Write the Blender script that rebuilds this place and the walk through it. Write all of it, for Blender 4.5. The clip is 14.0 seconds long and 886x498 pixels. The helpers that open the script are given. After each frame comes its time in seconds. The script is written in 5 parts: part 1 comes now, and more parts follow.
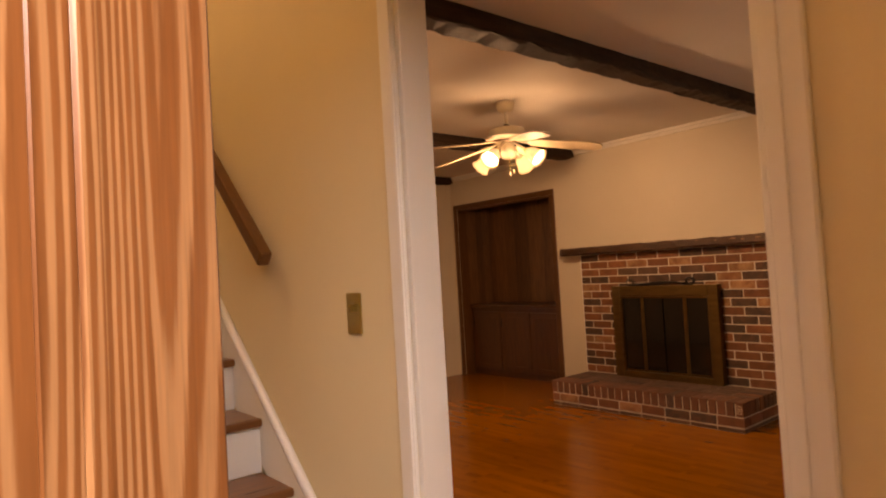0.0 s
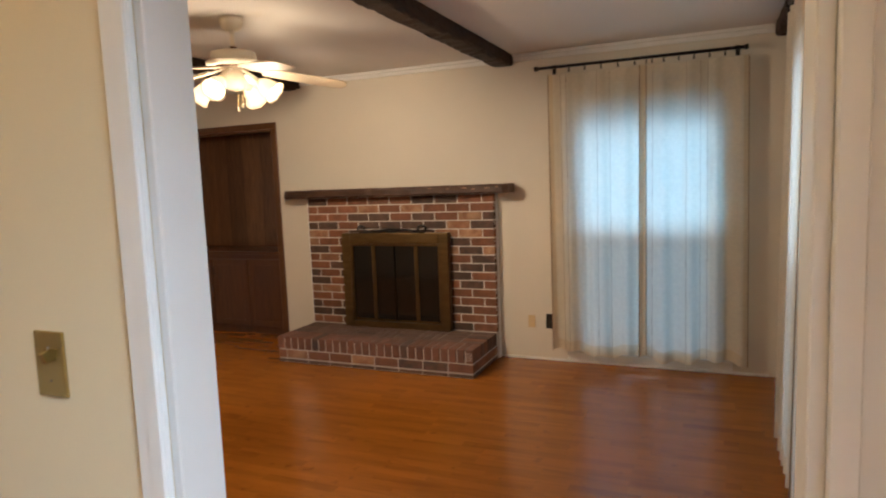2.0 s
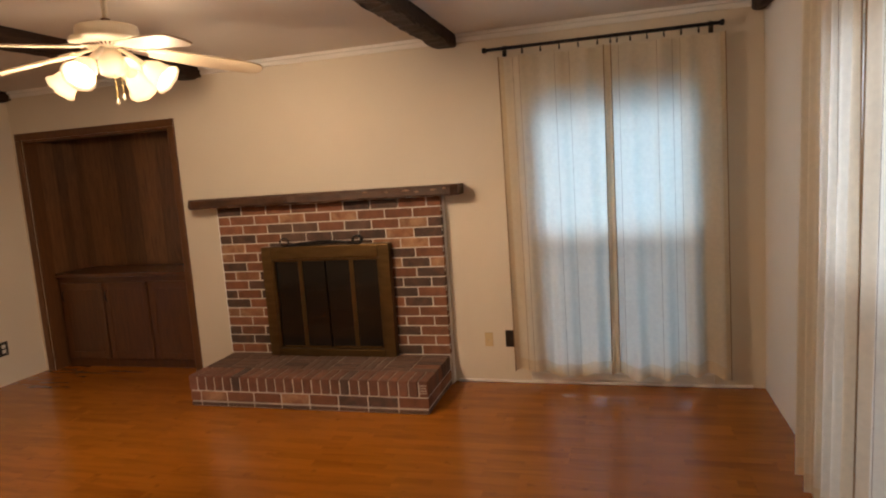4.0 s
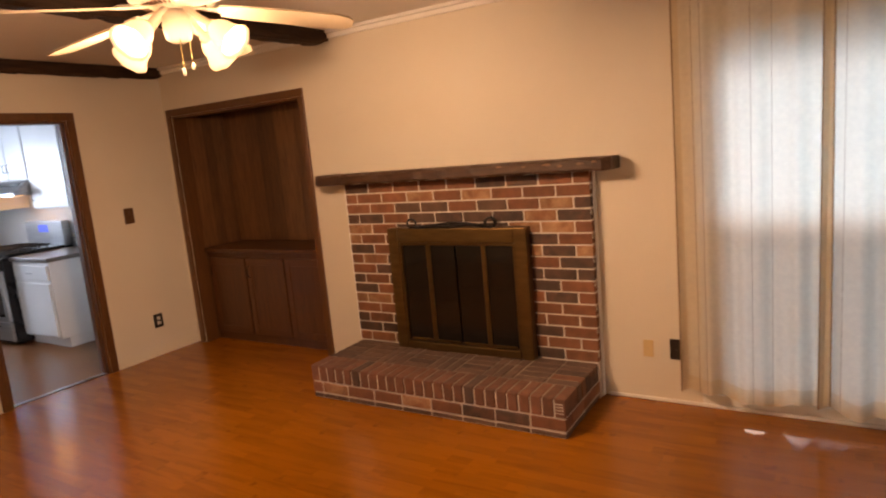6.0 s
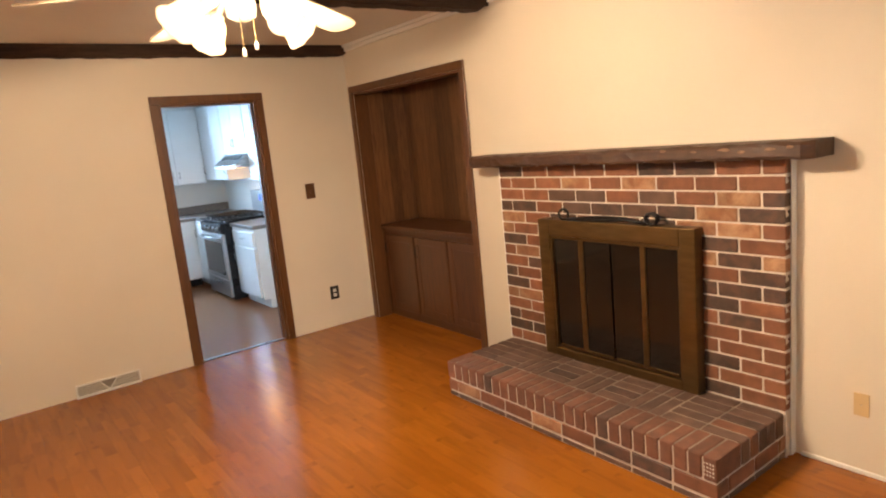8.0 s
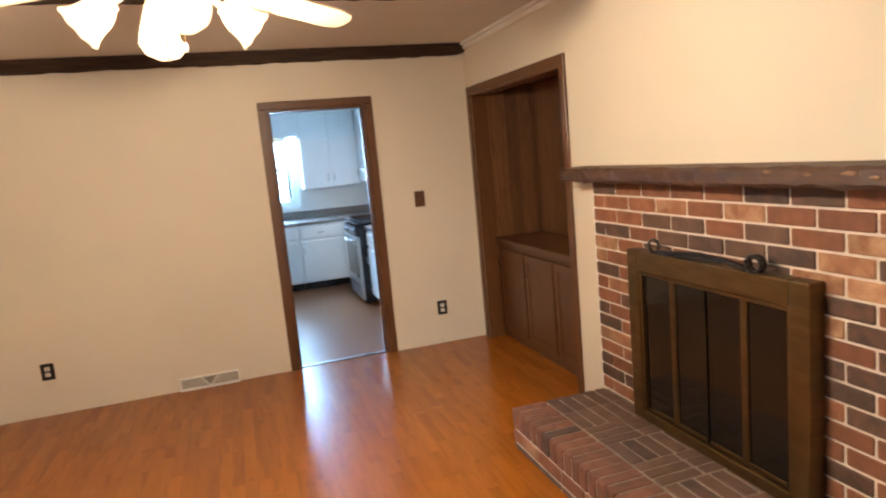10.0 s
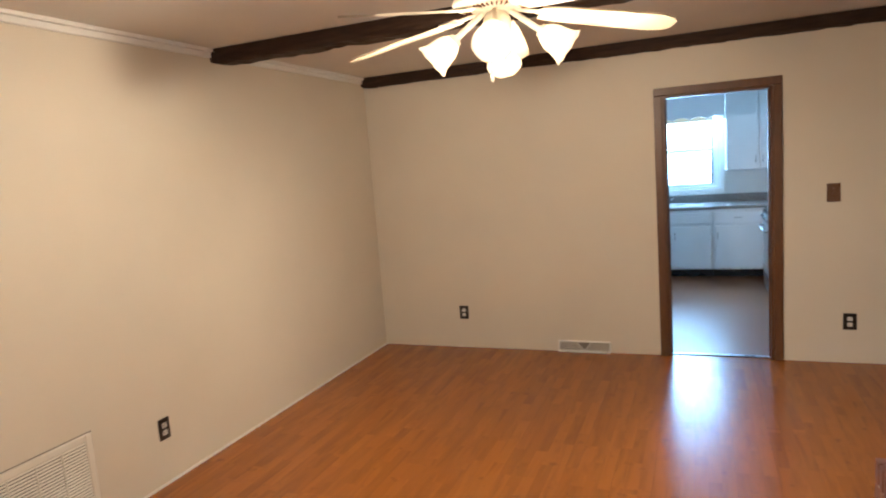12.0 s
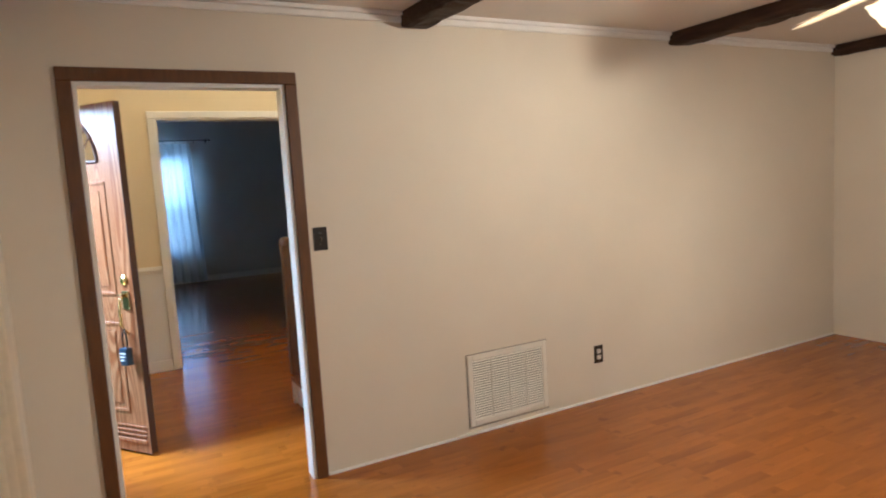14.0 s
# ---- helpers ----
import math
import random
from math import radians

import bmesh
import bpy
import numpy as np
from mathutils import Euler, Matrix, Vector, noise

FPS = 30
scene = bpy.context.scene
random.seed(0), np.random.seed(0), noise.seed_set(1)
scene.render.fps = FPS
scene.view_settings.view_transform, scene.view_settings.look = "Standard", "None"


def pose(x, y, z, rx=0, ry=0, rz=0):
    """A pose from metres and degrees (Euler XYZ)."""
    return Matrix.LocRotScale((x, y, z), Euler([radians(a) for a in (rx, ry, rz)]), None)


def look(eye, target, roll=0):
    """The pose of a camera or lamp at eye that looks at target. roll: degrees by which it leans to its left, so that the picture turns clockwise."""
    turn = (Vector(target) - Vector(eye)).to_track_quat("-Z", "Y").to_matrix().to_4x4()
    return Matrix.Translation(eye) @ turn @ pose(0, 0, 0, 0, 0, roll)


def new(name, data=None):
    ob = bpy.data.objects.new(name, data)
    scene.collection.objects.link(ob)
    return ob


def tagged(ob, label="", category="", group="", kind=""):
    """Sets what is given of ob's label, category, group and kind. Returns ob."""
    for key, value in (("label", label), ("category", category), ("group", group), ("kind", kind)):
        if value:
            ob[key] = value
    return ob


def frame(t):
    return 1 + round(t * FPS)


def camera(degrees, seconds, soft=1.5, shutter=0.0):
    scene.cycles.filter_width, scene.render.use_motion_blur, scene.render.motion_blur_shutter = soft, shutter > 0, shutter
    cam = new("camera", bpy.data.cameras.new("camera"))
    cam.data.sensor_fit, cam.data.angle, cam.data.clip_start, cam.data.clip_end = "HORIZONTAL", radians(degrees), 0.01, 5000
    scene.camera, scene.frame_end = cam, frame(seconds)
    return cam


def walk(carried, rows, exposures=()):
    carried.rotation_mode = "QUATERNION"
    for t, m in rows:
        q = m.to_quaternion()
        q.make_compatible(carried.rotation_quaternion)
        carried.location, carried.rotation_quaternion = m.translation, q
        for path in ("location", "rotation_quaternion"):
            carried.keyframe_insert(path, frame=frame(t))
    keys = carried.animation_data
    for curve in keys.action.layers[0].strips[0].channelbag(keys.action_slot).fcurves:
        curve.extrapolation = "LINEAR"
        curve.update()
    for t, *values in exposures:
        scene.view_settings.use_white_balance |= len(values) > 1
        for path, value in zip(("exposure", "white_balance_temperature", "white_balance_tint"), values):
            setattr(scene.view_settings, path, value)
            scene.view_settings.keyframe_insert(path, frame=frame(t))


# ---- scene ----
cam = camera(70.0, 14.0, 2.0, 0.4)
PATH = [
    (0, (0.155, -0.077, 1.300), (1.442, 1.45, 1.369), -3.3),
    (0.5, (0.194, 0.092, 1.250), (1.572, 1.542, 1.285), -3.0),
    (1, (0.315, 0.278, 1.329), (1.853, 1.555, 1.263), -3.1),
    (1.5, (0.389, 0.327, 1.443), (2.09, 1.36, 1.244), -2.6),
    (2, (0.415, 0.432, 1.488), (2.239, 1.223, 1.275), -2.2),
    (2.5, (0.506, 0.498, 1.515), (2.361, 1.215, 1.305), -2.6),
    (4.8, (1.347, 0.977, 1.582), (3.266, 1.474, 1.317), -4.2),
    (5, (1.423, 0.96, 1.587), (3.283, 1.64, 1.308), -4.8),
    (5.5, (1.599, 0.914, 1.577), (3.385, 1.763, 1.281), -4.8),
    (6, (1.772, 0.915, 1.594), (3.447, 1.958, 1.27), -5.2),
    (6.5, (1.978, 0.865, 1.615), (3.539, 2.068, 1.274), -6.1),
    (7, (2.173, 0.744, 1.606), (3.394, 2.288, 1.255), -5.9),
    (7.5, (2.343, 0.741, 1.605), (3.513, 2.324, 1.251), -5.4),
    (7.7, (2.416, 0.763, 1.608), (3.599, 2.337, 1.258), -5.5),
    (9.8, (3.383, 0.891, 1.598), (4.031, 2.756, 1.277), -5.6),
    (10, (3.494, 0.904, 1.594), (4.085, 2.791, 1.296), -5.3),
    (10.5, (3.723, 0.986, 1.633), (3.731, 2.963, 1.331), -5.6),
    (11, (3.802, 0.974, 1.628), (3.326, 2.894, 1.337), -4.3),
    (11.5, (3.9, 0.857, 1.647), (3.198, 2.71, 1.378), -4.1),
    (12, (4.033, 0.735, 1.659), (3.276, 2.567, 1.39), -4.4),
    (12.5, (4.177, 0.67, 1.632), (2.98, 2.25, 1.364), -4.3),
    (13, (4.318, 0.62, 1.553), (2.79, 1.888, 1.312), -3.5),
    (13.5, (4.401, 0.47, 1.559), (2.714, 1.52, 1.329), -3.0),
    (14, (4.458, 0.393, 1.54), (2.7, 1.323, 1.326), -3.5),
]
EXPOSURES = [
(0.0, -1.02, 11500, 40), (0.5, -0.55, 10200, 32), (1.0, -0.4, 7700, 19), (1.5, -0.5, 6000, 12), (2.0, -0.5, 5900, 11), (2.5, -0.55, 6200, 14),
    (4.8, -0.52, 7800, 29), (5.0, -0.47, 8200, 33), (6.0, -0.3, 8600, 35), (6.5, -0.14, 8100, 32), (7.0, 0.45, 7600, 26), (7.5, 0.54, 7050, 19),
    (10.0, 0.48, 6000, 12), (11.0, 0.34, 5700, 9), (12.0, 0.14, 5600, 9), (13.0, 0.26, 5400, 8), (14.0, 0.08, 5100, 7),
]
walk(cam, [(t, look(eye, target, roll)) for t, eye, target, roll in PATH], EXPOSURES)

# ---- world, sun, lamps ----
world = bpy.data.worlds.new("world")
scene.world = world
world.use_nodes = True
wn = world.node_tree.nodes
sky = wn.new("ShaderNodeTexSky")
sky.sky_type = "NISHITA"
sky.sun_disc = False
sky.sun_elevation, sky.sun_rotation = radians(30), radians(84)
wn["Background"].inputs["Strength"].default_value = 0.12
world.node_tree.links.new(sky.outputs[0], wn["Background"].inputs["Color"])

sun = new("sun", bpy.data.lights.new("sun", "SUN"))
sun.data.energy, sun.data.angle, sun.data.color = 0.6, radians(0.6), (1.0, 0.95, 0.87)
sun.matrix_world = look((12, 1.2, 6.9), (0, 0, 0))


def window_lamp(place, target, w, h, watts, color, spread=180):
    ob = new("window_daylight", bpy.data.lights.new("window_daylight", "AREA"))
    ob.data.shape, ob.data.size, ob.data.size_y = "RECTANGLE", w, h
    ob.data.energy, ob.data.color = watts, color
    ob.data.spread = radians(spread)
    ob.matrix_world = look(place, target)
    return ob


window_lamp((5.66, 0.92, 1.0), (4.0, 0.92, 0.97), 1.0, 1.72, 12.5, (0.27, 0.66, 1.0), 80)
window_lamp((3.38, -0.30, 1.05), (3.38, 2.0, 1.0), 0.9, 1.85, 15, (0.66, 0.84, 1.0), 110)
window_lamp((3.70, 9.98, 1.5), (3.9, 7.0, 0.9), 0.95, 0.9, 165, (0.42, 0.70, 1.0))
window_lamp((0.0, -0.78, 2.44), (0.30, 0.65, 0.0), 1.0, 1.0, 335, (0.74, 0.87, 1.0))
window_lamp((-7.85, 1.3, 1.4), (-5.0, 1.2, 1.0), 1.0, 1.7, 170, (0.60, 0.79, 1.0))

stair_light = new("stairwell_light", bpy.data.lights.new("stairwell_light", "POINT"))
stair_light.data.energy, stair_light.data.color, stair_light.data.shadow_soft_size = 120, (1.0, 0.78, 0.50), 0.09
stair_light.location = (-0.10, 2.45, 3.95)
hood_light = new("hood_light", bpy.data.lights.new("hood_light", "POINT"))
hood_light.data.energy, hood_light.data.color, hood_light.data.shadow_soft_size = 2.5, (1.0, 0.60, 0.25), 0.03
hood_light.location = (5.10, 8.18, 1.44)

FAN = (3.378, 2.980)
BULBS, SPOTS = 7.5, 92.0
for k in range(4):
    a = radians(12 + 90 * k)
    bulb = new("bulb_light", bpy.data.lights.new("bulb_light", "POINT"))
    bulb.data.energy, bulb.data.color, bulb.data.shadow_soft_size = BULBS, (1.0, 0.76, 0.50), 0.035
    bulb.location = (FAN[0] + 0.195 * math.cos(a), FAN[1] + 0.195 * math.sin(a), 2.058)
    spot = new("shade_light", bpy.data.lights.new("shade_light", "SPOT"))
    spot.data.energy, spot.data.color, spot.data.shadow_soft_size = SPOTS, (1.0, 0.76, 0.50), 0.035
    spot.data.spot_size, spot.data.spot_blend = radians(136), 0.8
    spot.matrix_world = look(bulb.location, bulb.location + Vector((0.9 * math.cos(a), 0.9 * math.sin(a), -0.58)))

# ---- materials ----


def mat(name, color, rough=0.6, metal=0.0, var=0.08, scale=6.0, bump=0.0, bump_scale=120.0, stretch=(1, 1, 1), rand=0.0,
        grain=0.0, grain_color=None, grain_scale=14.0, spec=0.5, coat=0.0, rvar=0.07):
    m = bpy.data.materials.new(name)
    m.use_nodes = True
    nt, nd, ln = m.node_tree, m.node_tree.nodes, m.node_tree.links
    b = nd["Principled BSDF"]
    b.inputs["Roughness"].default_value, b.inputs["Metallic"].default_value = rough, metal
    b.inputs["Specular IOR Level"].default_value = spec
    b.inputs["Coat Weight"].default_value = coat
    tc = nd.new("ShaderNodeTexCoord")
    mp = nd.new("ShaderNodeMapping")
    mp.inputs["Scale"].default_value = stretch
    ln.new(tc.outputs["Object"], mp.inputs["Vector"])
    vec = mp.outputs["Vector"]
    if rand:
        oi = nd.new("ShaderNodeObjectInfo")
        off = nd.new("ShaderNodeVectorMath")
        off.operation = "SCALE"
        off.inputs["Scale"].default_value = 31.0
        comb = nd.new("ShaderNodeCombineXYZ")
        for s in ("X", "Y", "Z"):
            ln.new(oi.outputs["Random"], comb.inputs[s])
        ln.new(comb.outputs[0], off.inputs[0])
        add = nd.new("ShaderNodeVectorMath")
        ln.new(vec, add.inputs[0])
        ln.new(off.outputs[0], add.inputs[1])
        vec = add.outputs[0]
    n1 = nd.new("ShaderNodeTexNoise")
    n1.inputs["Scale"].default_value, n1.inputs["Detail"].default_value = scale, 5
    ln.new(vec, n1.inputs["Vector"])
    ramp = nd.new("ShaderNodeMapRange")
    ramp.inputs["From Min"].default_value, ramp.inputs["From Max"].default_value = 0.3, 0.7
    ramp.inputs["To Min"].default_value, ramp.inputs["To Max"].default_value = 1 - var, 1 + var
    ln.new(n1.outputs["Fac"], ramp.inputs["Value"])
    value = ramp.outputs[0]
    if rand:
        r2 = nd.new("ShaderNodeMapRange")
        r2.inputs["To Min"].default_value, r2.inputs["To Max"].default_value = 1 - rand, 1 + rand
        ln.new(oi.outputs["Random"], r2.inputs["Value"])
        mu = nd.new("ShaderNodeMath")
        mu.operation = "MULTIPLY"
        ln.new(value, mu.inputs[0])
        ln.new(r2.outputs[0], mu.inputs[1])
        value = mu.outputs[0]
    col = nd.new("ShaderNodeMix")
    col.data_type = "RGBA"
    col.inputs["A"].default_value = (*color, 1)
    col.inputs["B"].default_value = (*(grain_color or color), 1)
    col.inputs["Factor"].default_value = 0
    if grain:
        g = nd.new("ShaderNodeTexNoise")
        g.inputs["Scale"].default_value, g.inputs["Detail"].default_value, g.inputs["Roughness"].default_value = grain_scale, 8, 0.65
        g.inputs["Distortion"].default_value = 0.6
        ln.new(vec, g.inputs["Vector"])
        gr = nd.new("ShaderNodeMapRange")
        gr.inputs["From Min"].default_value, gr.inputs["From Max"].default_value = 0.42, 0.66
        gr.inputs["To Max"].default_value = grain
        ln.new(g.outputs["Fac"], gr.inputs["Value"])
        ln.new(gr.outputs[0], col.inputs["Factor"])
    hv = nd.new("ShaderNodeVectorMath")
    hv.operation = "SCALE"
    ln.new(col.outputs["Result"], hv.inputs[0])
    ln.new(value, hv.inputs["Scale"])
    ln.new(hv.outputs[0], b.inputs["Base Color"])
    rr = nd.new("ShaderNodeMapRange")
    rr.inputs["To Min"].default_value, rr.inputs["To Max"].default_value = max(0.03, rough - rvar), min(1, rough + rvar)
    ln.new(n1.outputs["Fac"], rr.inputs["Value"])
    ln.new(rr.outputs[0], b.inputs["Roughness"])
    if bump:
        n2 = nd.new("ShaderNodeTexNoise")
        n2.inputs["Scale"].default_value, n2.inputs["Detail"].default_value = bump_scale, 4
        ln.new(vec, n2.inputs["Vector"])
        bp = nd.new("ShaderNodeBump")
        bp.inputs["Strength"].default_value, bp.inputs["Distance"].default_value = bump, 0.004
        ln.new(n2.outputs["Fac"], bp.inputs["Height"])
        ln.new(bp.outputs[0], b.inputs["Normal"])
    return m


def glowing(name, color, strength):
    m = bpy.data.materials.new(name)
    m.use_nodes = True
    b = m.node_tree.nodes["Principled BSDF"]
    b.inputs["Base Color"].default_value = (*color, 1)
    b.inputs["Emission Color"].default_value = (*color, 1)
    b.inputs["Emission Strength"].default_value = strength
    return m


def glass(name, color=(0.95, 0.97, 0.98), rough=0.0):
    m = bpy.data.materials.new(name)
    m.use_nodes = True
    b = m.node_tree.nodes["Principled BSDF"]
    b.inputs["Base Color"].default_value = (*color, 1)
    b.inputs["Roughness"].default_value = rough
    b.inputs["Transmission Weight"].default_value = 1.0
    b.inputs["IOR"].default_value = 1.1
    return m


def cloth(name, color, through_part=0.55, clear=0.12, face=None):
    m = bpy.data.materials.new(name)
    m.use_nodes = True
    nd, ln = m.node_tree.nodes, m.node_tree.links
    nd.remove(nd["Principled BSDF"])
    out = nd["Material Output"]
    tc = nd.new("ShaderNodeTexCoord")
    w = nd.new("ShaderNodeTexNoise")
    w.inputs["Scale"].default_value, w.inputs["Detail"].default_value = 40, 6
    ln.new(tc.outputs["Object"], w.inputs["Vector"])
    mr = nd.new("ShaderNodeMapRange")
    mr.inputs["To Min"].default_value, mr.inputs["To Max"].default_value = 0.88, 1.08
    ln.new(w.outputs["Fac"], mr.inputs["Value"])
    sc = nd.new("ShaderNodeVectorMath")
    sc.operation = "SCALE"
    sc.inputs[0].default_value = color
    ln.new(mr.outputs[0], sc.inputs["Scale"])
    d, t, c = nd.new("ShaderNodeBsdfDiffuse"), nd.new("ShaderNodeBsdfTranslucent"), nd.new("ShaderNodeBsdfTransparent")
    fc = nd.new("ShaderNodeVectorMath")
    fc.operation = "SCALE"
    fc.inputs[0].default_value = face or color
    ln.new(mr.outputs[0], fc.inputs["Scale"])
    ln.new(fc.outputs[0], d.inputs["Color"])
    ln.new(sc.outputs[0], t.inputs["Color"])
    m1, m2 = nd.new("ShaderNodeMixShader"), nd.new("ShaderNodeMixShader")
    m1.inputs[0].default_value, m2.inputs[0].default_value = through_part, clear
    ln.new(d.outputs[0], m1.inputs[1])
    ln.new(t.outputs[0], m1.inputs[2])
    ln.new(m1.outputs[0], m2.inputs[1])
    ln.new(c.outputs[0], m2.inputs[2])
    ln.new(m2.outputs[0], out.inputs["Surface"])
    return m


M = {}
M["wall"] = mat("wall_paint", (0.66, 0.598, 0.492), 0.75, var=0.03, scale=1.6, bump=0.12, bump_scale=160)
M["foyer_wall"] = mat("cream_paint", (0.72, 0.62, 0.42), 0.7, var=0.03, scale=1.6, bump=0.12, bump_scale=160)
M["grey_wall"] = mat("grey_paint", (0.58, 0.57, 0.545), 0.75, var=0.03, scale=1.6, bump=0.1)
M["kitchen_wall"] = mat("kitchen_paint", (0.76, 0.76, 0.73), 0.6, var=0.03, scale=2, bump=0.08)
M["ceiling"] = mat("ceiling_paint", (0.66, 0.62, 0.56), 0.85, var=0.03, scale=2.0, bump=0.35, bump_scale=90)
M["white"] = mat("white_trim", (0.78, 0.77, 0.73), 0.42, var=0.03, scale=5)


def strip_floor(name):
    """Laminate boards of three strips each: short strips of differing tone, with fine grain and a semi-gloss surface."""
    m = bpy.data.materials.new(name)
    m.use_nodes = True
    nd, ln = m.node_tree.nodes, m.node_tree.links
    b = nd["Principled BSDF"]
    b.inputs["Specular IOR Level"].default_value = 0.5
    tc, oi = nd.new("ShaderNodeTexCoord"), nd.new("ShaderNodeObjectInfo")
    sh = nd.new("ShaderNodeVectorMath")
    sh.operation = "MULTIPLY_ADD"
    comb = nd.new("ShaderNodeCombineXYZ")
    ln.new(oi.outputs["Random"], comb.inputs["Y"])
    ln.new(comb.outputs[0], sh.inputs[0])
    sh.inputs[1].default_value = (0, 40, 0)
    ln.new(tc.outputs["Object"], sh.inputs[2])
    sw = nd.new("ShaderNodeMapping")
    sw.inputs["Rotation"].default_value = (0, 0, radians(90))
    ln.new(sh.outputs[0], sw.inputs["Vector"])
    br = nd.new("ShaderNodeTexBrick")
    br.offset, br.offset_frequency, br.squash = 0.37, 2, 1.0
    br.inputs["Color1"].default_value = (0.0, 0.0, 0.0, 1)
    br.inputs["Color2"].default_value = (1.0, 1.0, 1.0, 1)
    br.inputs["Mortar"].default_value = (0.3, 0.3, 0.3, 1)
    br.inputs["Scale"].default_value = 1.0
    br.inputs["Mortar Size"].default_value = 0.0004
    br.inputs["Brick Width"].default_value = 0.43
    br.inputs["Row Height"].default_value = 0.0643
    ln.new(sw.outputs[0], br.inputs["Vector"])
    gm = nd.new("ShaderNodeMapping")
    gm.inputs["Scale"].default_value = (9, 1.1, 1)
    ln.new(sh.outputs[0], gm.inputs["Vector"])
    off = nd.new("ShaderNodeVectorMath")
    off.operation = "MULTIPLY_ADD"
    off.inputs[1].default_value = (17, 23, 5)
    ln.new(br.outputs["Color"], off.inputs[0])
    ln.new(gm.outputs[0], off.inputs[2])
    g = nd.new("ShaderNodeTexNoise")
    g.inputs["Scale"].default_value, g.inputs["Detail"].default_value, g.inputs["Distortion"].default_value = 1.6, 3, 0.8
    ln.new(off.outputs[0], g.inputs["Vector"])
    f = nd.new("ShaderNodeTexNoise")
    f.inputs["Scale"].default_value, f.inputs["Detail"].default_value = 11.0, 2
    ln.new(sh.outputs[0], f.inputs["Vector"])
    m1 = nd.new("ShaderNodeMix")
    m1.data_type = "RGBA"
    m1.inputs["A"].default_value, m1.inputs["B"].default_value = (0.272, 0.084, 0.0072, 1), (0.330, 0.107, 0.0098, 1)
    ln.new(br.outputs["Color"], m1.inputs["Factor"])
    gr = nd.new("ShaderNodeMapRange")
    gr.inputs["From Min"].default_value, gr.inputs["From Max"].default_value, gr.inputs["To Max"].default_value = 0.45, 0.72, 0.40
    ln.new(g.outputs["Fac"], gr.inputs["Value"])
    m2 = nd.new("ShaderNodeMix")
    m2.data_type = "RGBA"
    m2.inputs["B"].default_value = (0.142, 0.036, 0.004, 1)
    ln.new(gr.outputs[0], m2.inputs["Factor"])
    ln.new(m1.outputs["Result"], m2.inputs["A"])
    kn = nd.new("ShaderNodeMapRange")
    kn.inputs["From Min"].default_value, kn.inputs["From Max"].default_value, kn.inputs["To Max"].default_value = 0.66, 0.76, 0.45
    ln.new(f.outputs["Fac"], kn.inputs["Value"])
    m3 = nd.new("ShaderNodeMix")
    m3.data_type = "RGBA"
    m3.inputs["B"].default_value = (0.12, 0.030, 0.006, 1)
    ln.new(kn.outputs[0], m3.inputs["Factor"])
    ln.new(m2.outputs["Result"], m3.inputs["A"])
    ln.new(m3.outputs["Result"], b.inputs["Base Color"])
    rr = nd.new("ShaderNodeMapRange")
    rr.inputs["To Min"].default_value, rr.inputs["To Max"].default_value = 0.18, 0.23
    ln.new(f.outputs["Fac"], rr.inputs["Value"])
    ln.new(rr.outputs[0], b.inputs["Roughness"])
    bp = nd.new("ShaderNodeBump")
    bp.inputs["Strength"].default_value, bp.inputs["Distance"].default_value = 0.015, 0.002
    ln.new(g.outputs["Fac"], bp.inputs["Height"])
    ln.new(bp.outputs[0], b.inputs["Normal"])
    return m


M["boards"] = strip_floor("laminate_strip_boards")
M["kitchen_floor"] = mat("kitchen_laminate", (0.19, 0.070, 0.024), 0.31, var=0.06, scale=2.0, stretch=(9, 1, 1), rvar=0.01,
                         grain=0.12, grain_color=(0.15, 0.052, 0.018), grain_scale=6.0, spec=0.22)
M["screen"] = cloth("insect_screen", (0.06, 0.06, 0.06), 0.1, 0.55)
M["gap"] = mat("floor_gap", (0.10, 0.035, 0.010), 0.6)
M["beam"] = mat("dark_stained_beam", (0.030, 0.016, 0.010), 0.6, var=0.35, scale=5, stretch=(1, 8, 8), bump=0.8, bump_scale=30, spec=0.2,
                grain=0.3, grain_color=(0.10, 0.055, 0.030), grain_scale=3.0)
M["mantel"] = mat("rough_dark_mantel", (0.050, 0.022, 0.011), 0.5, var=0.35, scale=6, stretch=(8, 1, 8), bump=0.6, bump_scale=35,
                  grain=0.25, grain_color=(0.14, 0.07, 0.035), grain_scale=4)
M["worn"] = mat("worn_pale_wood", (0.22, 0.13, 0.075), 0.7, var=0.3, scale=40)
M["casing"] = mat("stained_casing", (0.118, 0.048, 0.014), 0.42, var=0.15, scale=5, stretch=(6, 6, 1), bump=0.05,
                  grain=0.6, grain_color=(0.075, 0.030, 0.012), grain_scale=9)
M["panel"] = mat("dark_wood_panelling", (0.145, 0.068, 0.027), 0.36, var=0.15, scale=3, stretch=(9, 9, 0.8), rand=0.36,
                 grain=0.7, grain_color=(0.045, 0.018, 0.008), grain_scale=6)
M["cabinet_wood"] = mat("dark_cabinet_wood", (0.098, 0.038, 0.0115), 0.33, var=0.15, scale=3, stretch=(9, 9, 0.8), rand=0.1,
                        grain=0.6, grain_color=(0.04, 0.014, 0.006), grain_scale=6)
M["brick"] = mat("red_brick", (0.205, 0.086, 0.043), 0.82, var=0.22, scale=14, bump=0.6, bump_scale=90, rand=0.22, grain=0.5,
                 grain_color=(0.20, 0.075, 0.045), grain_scale=12)
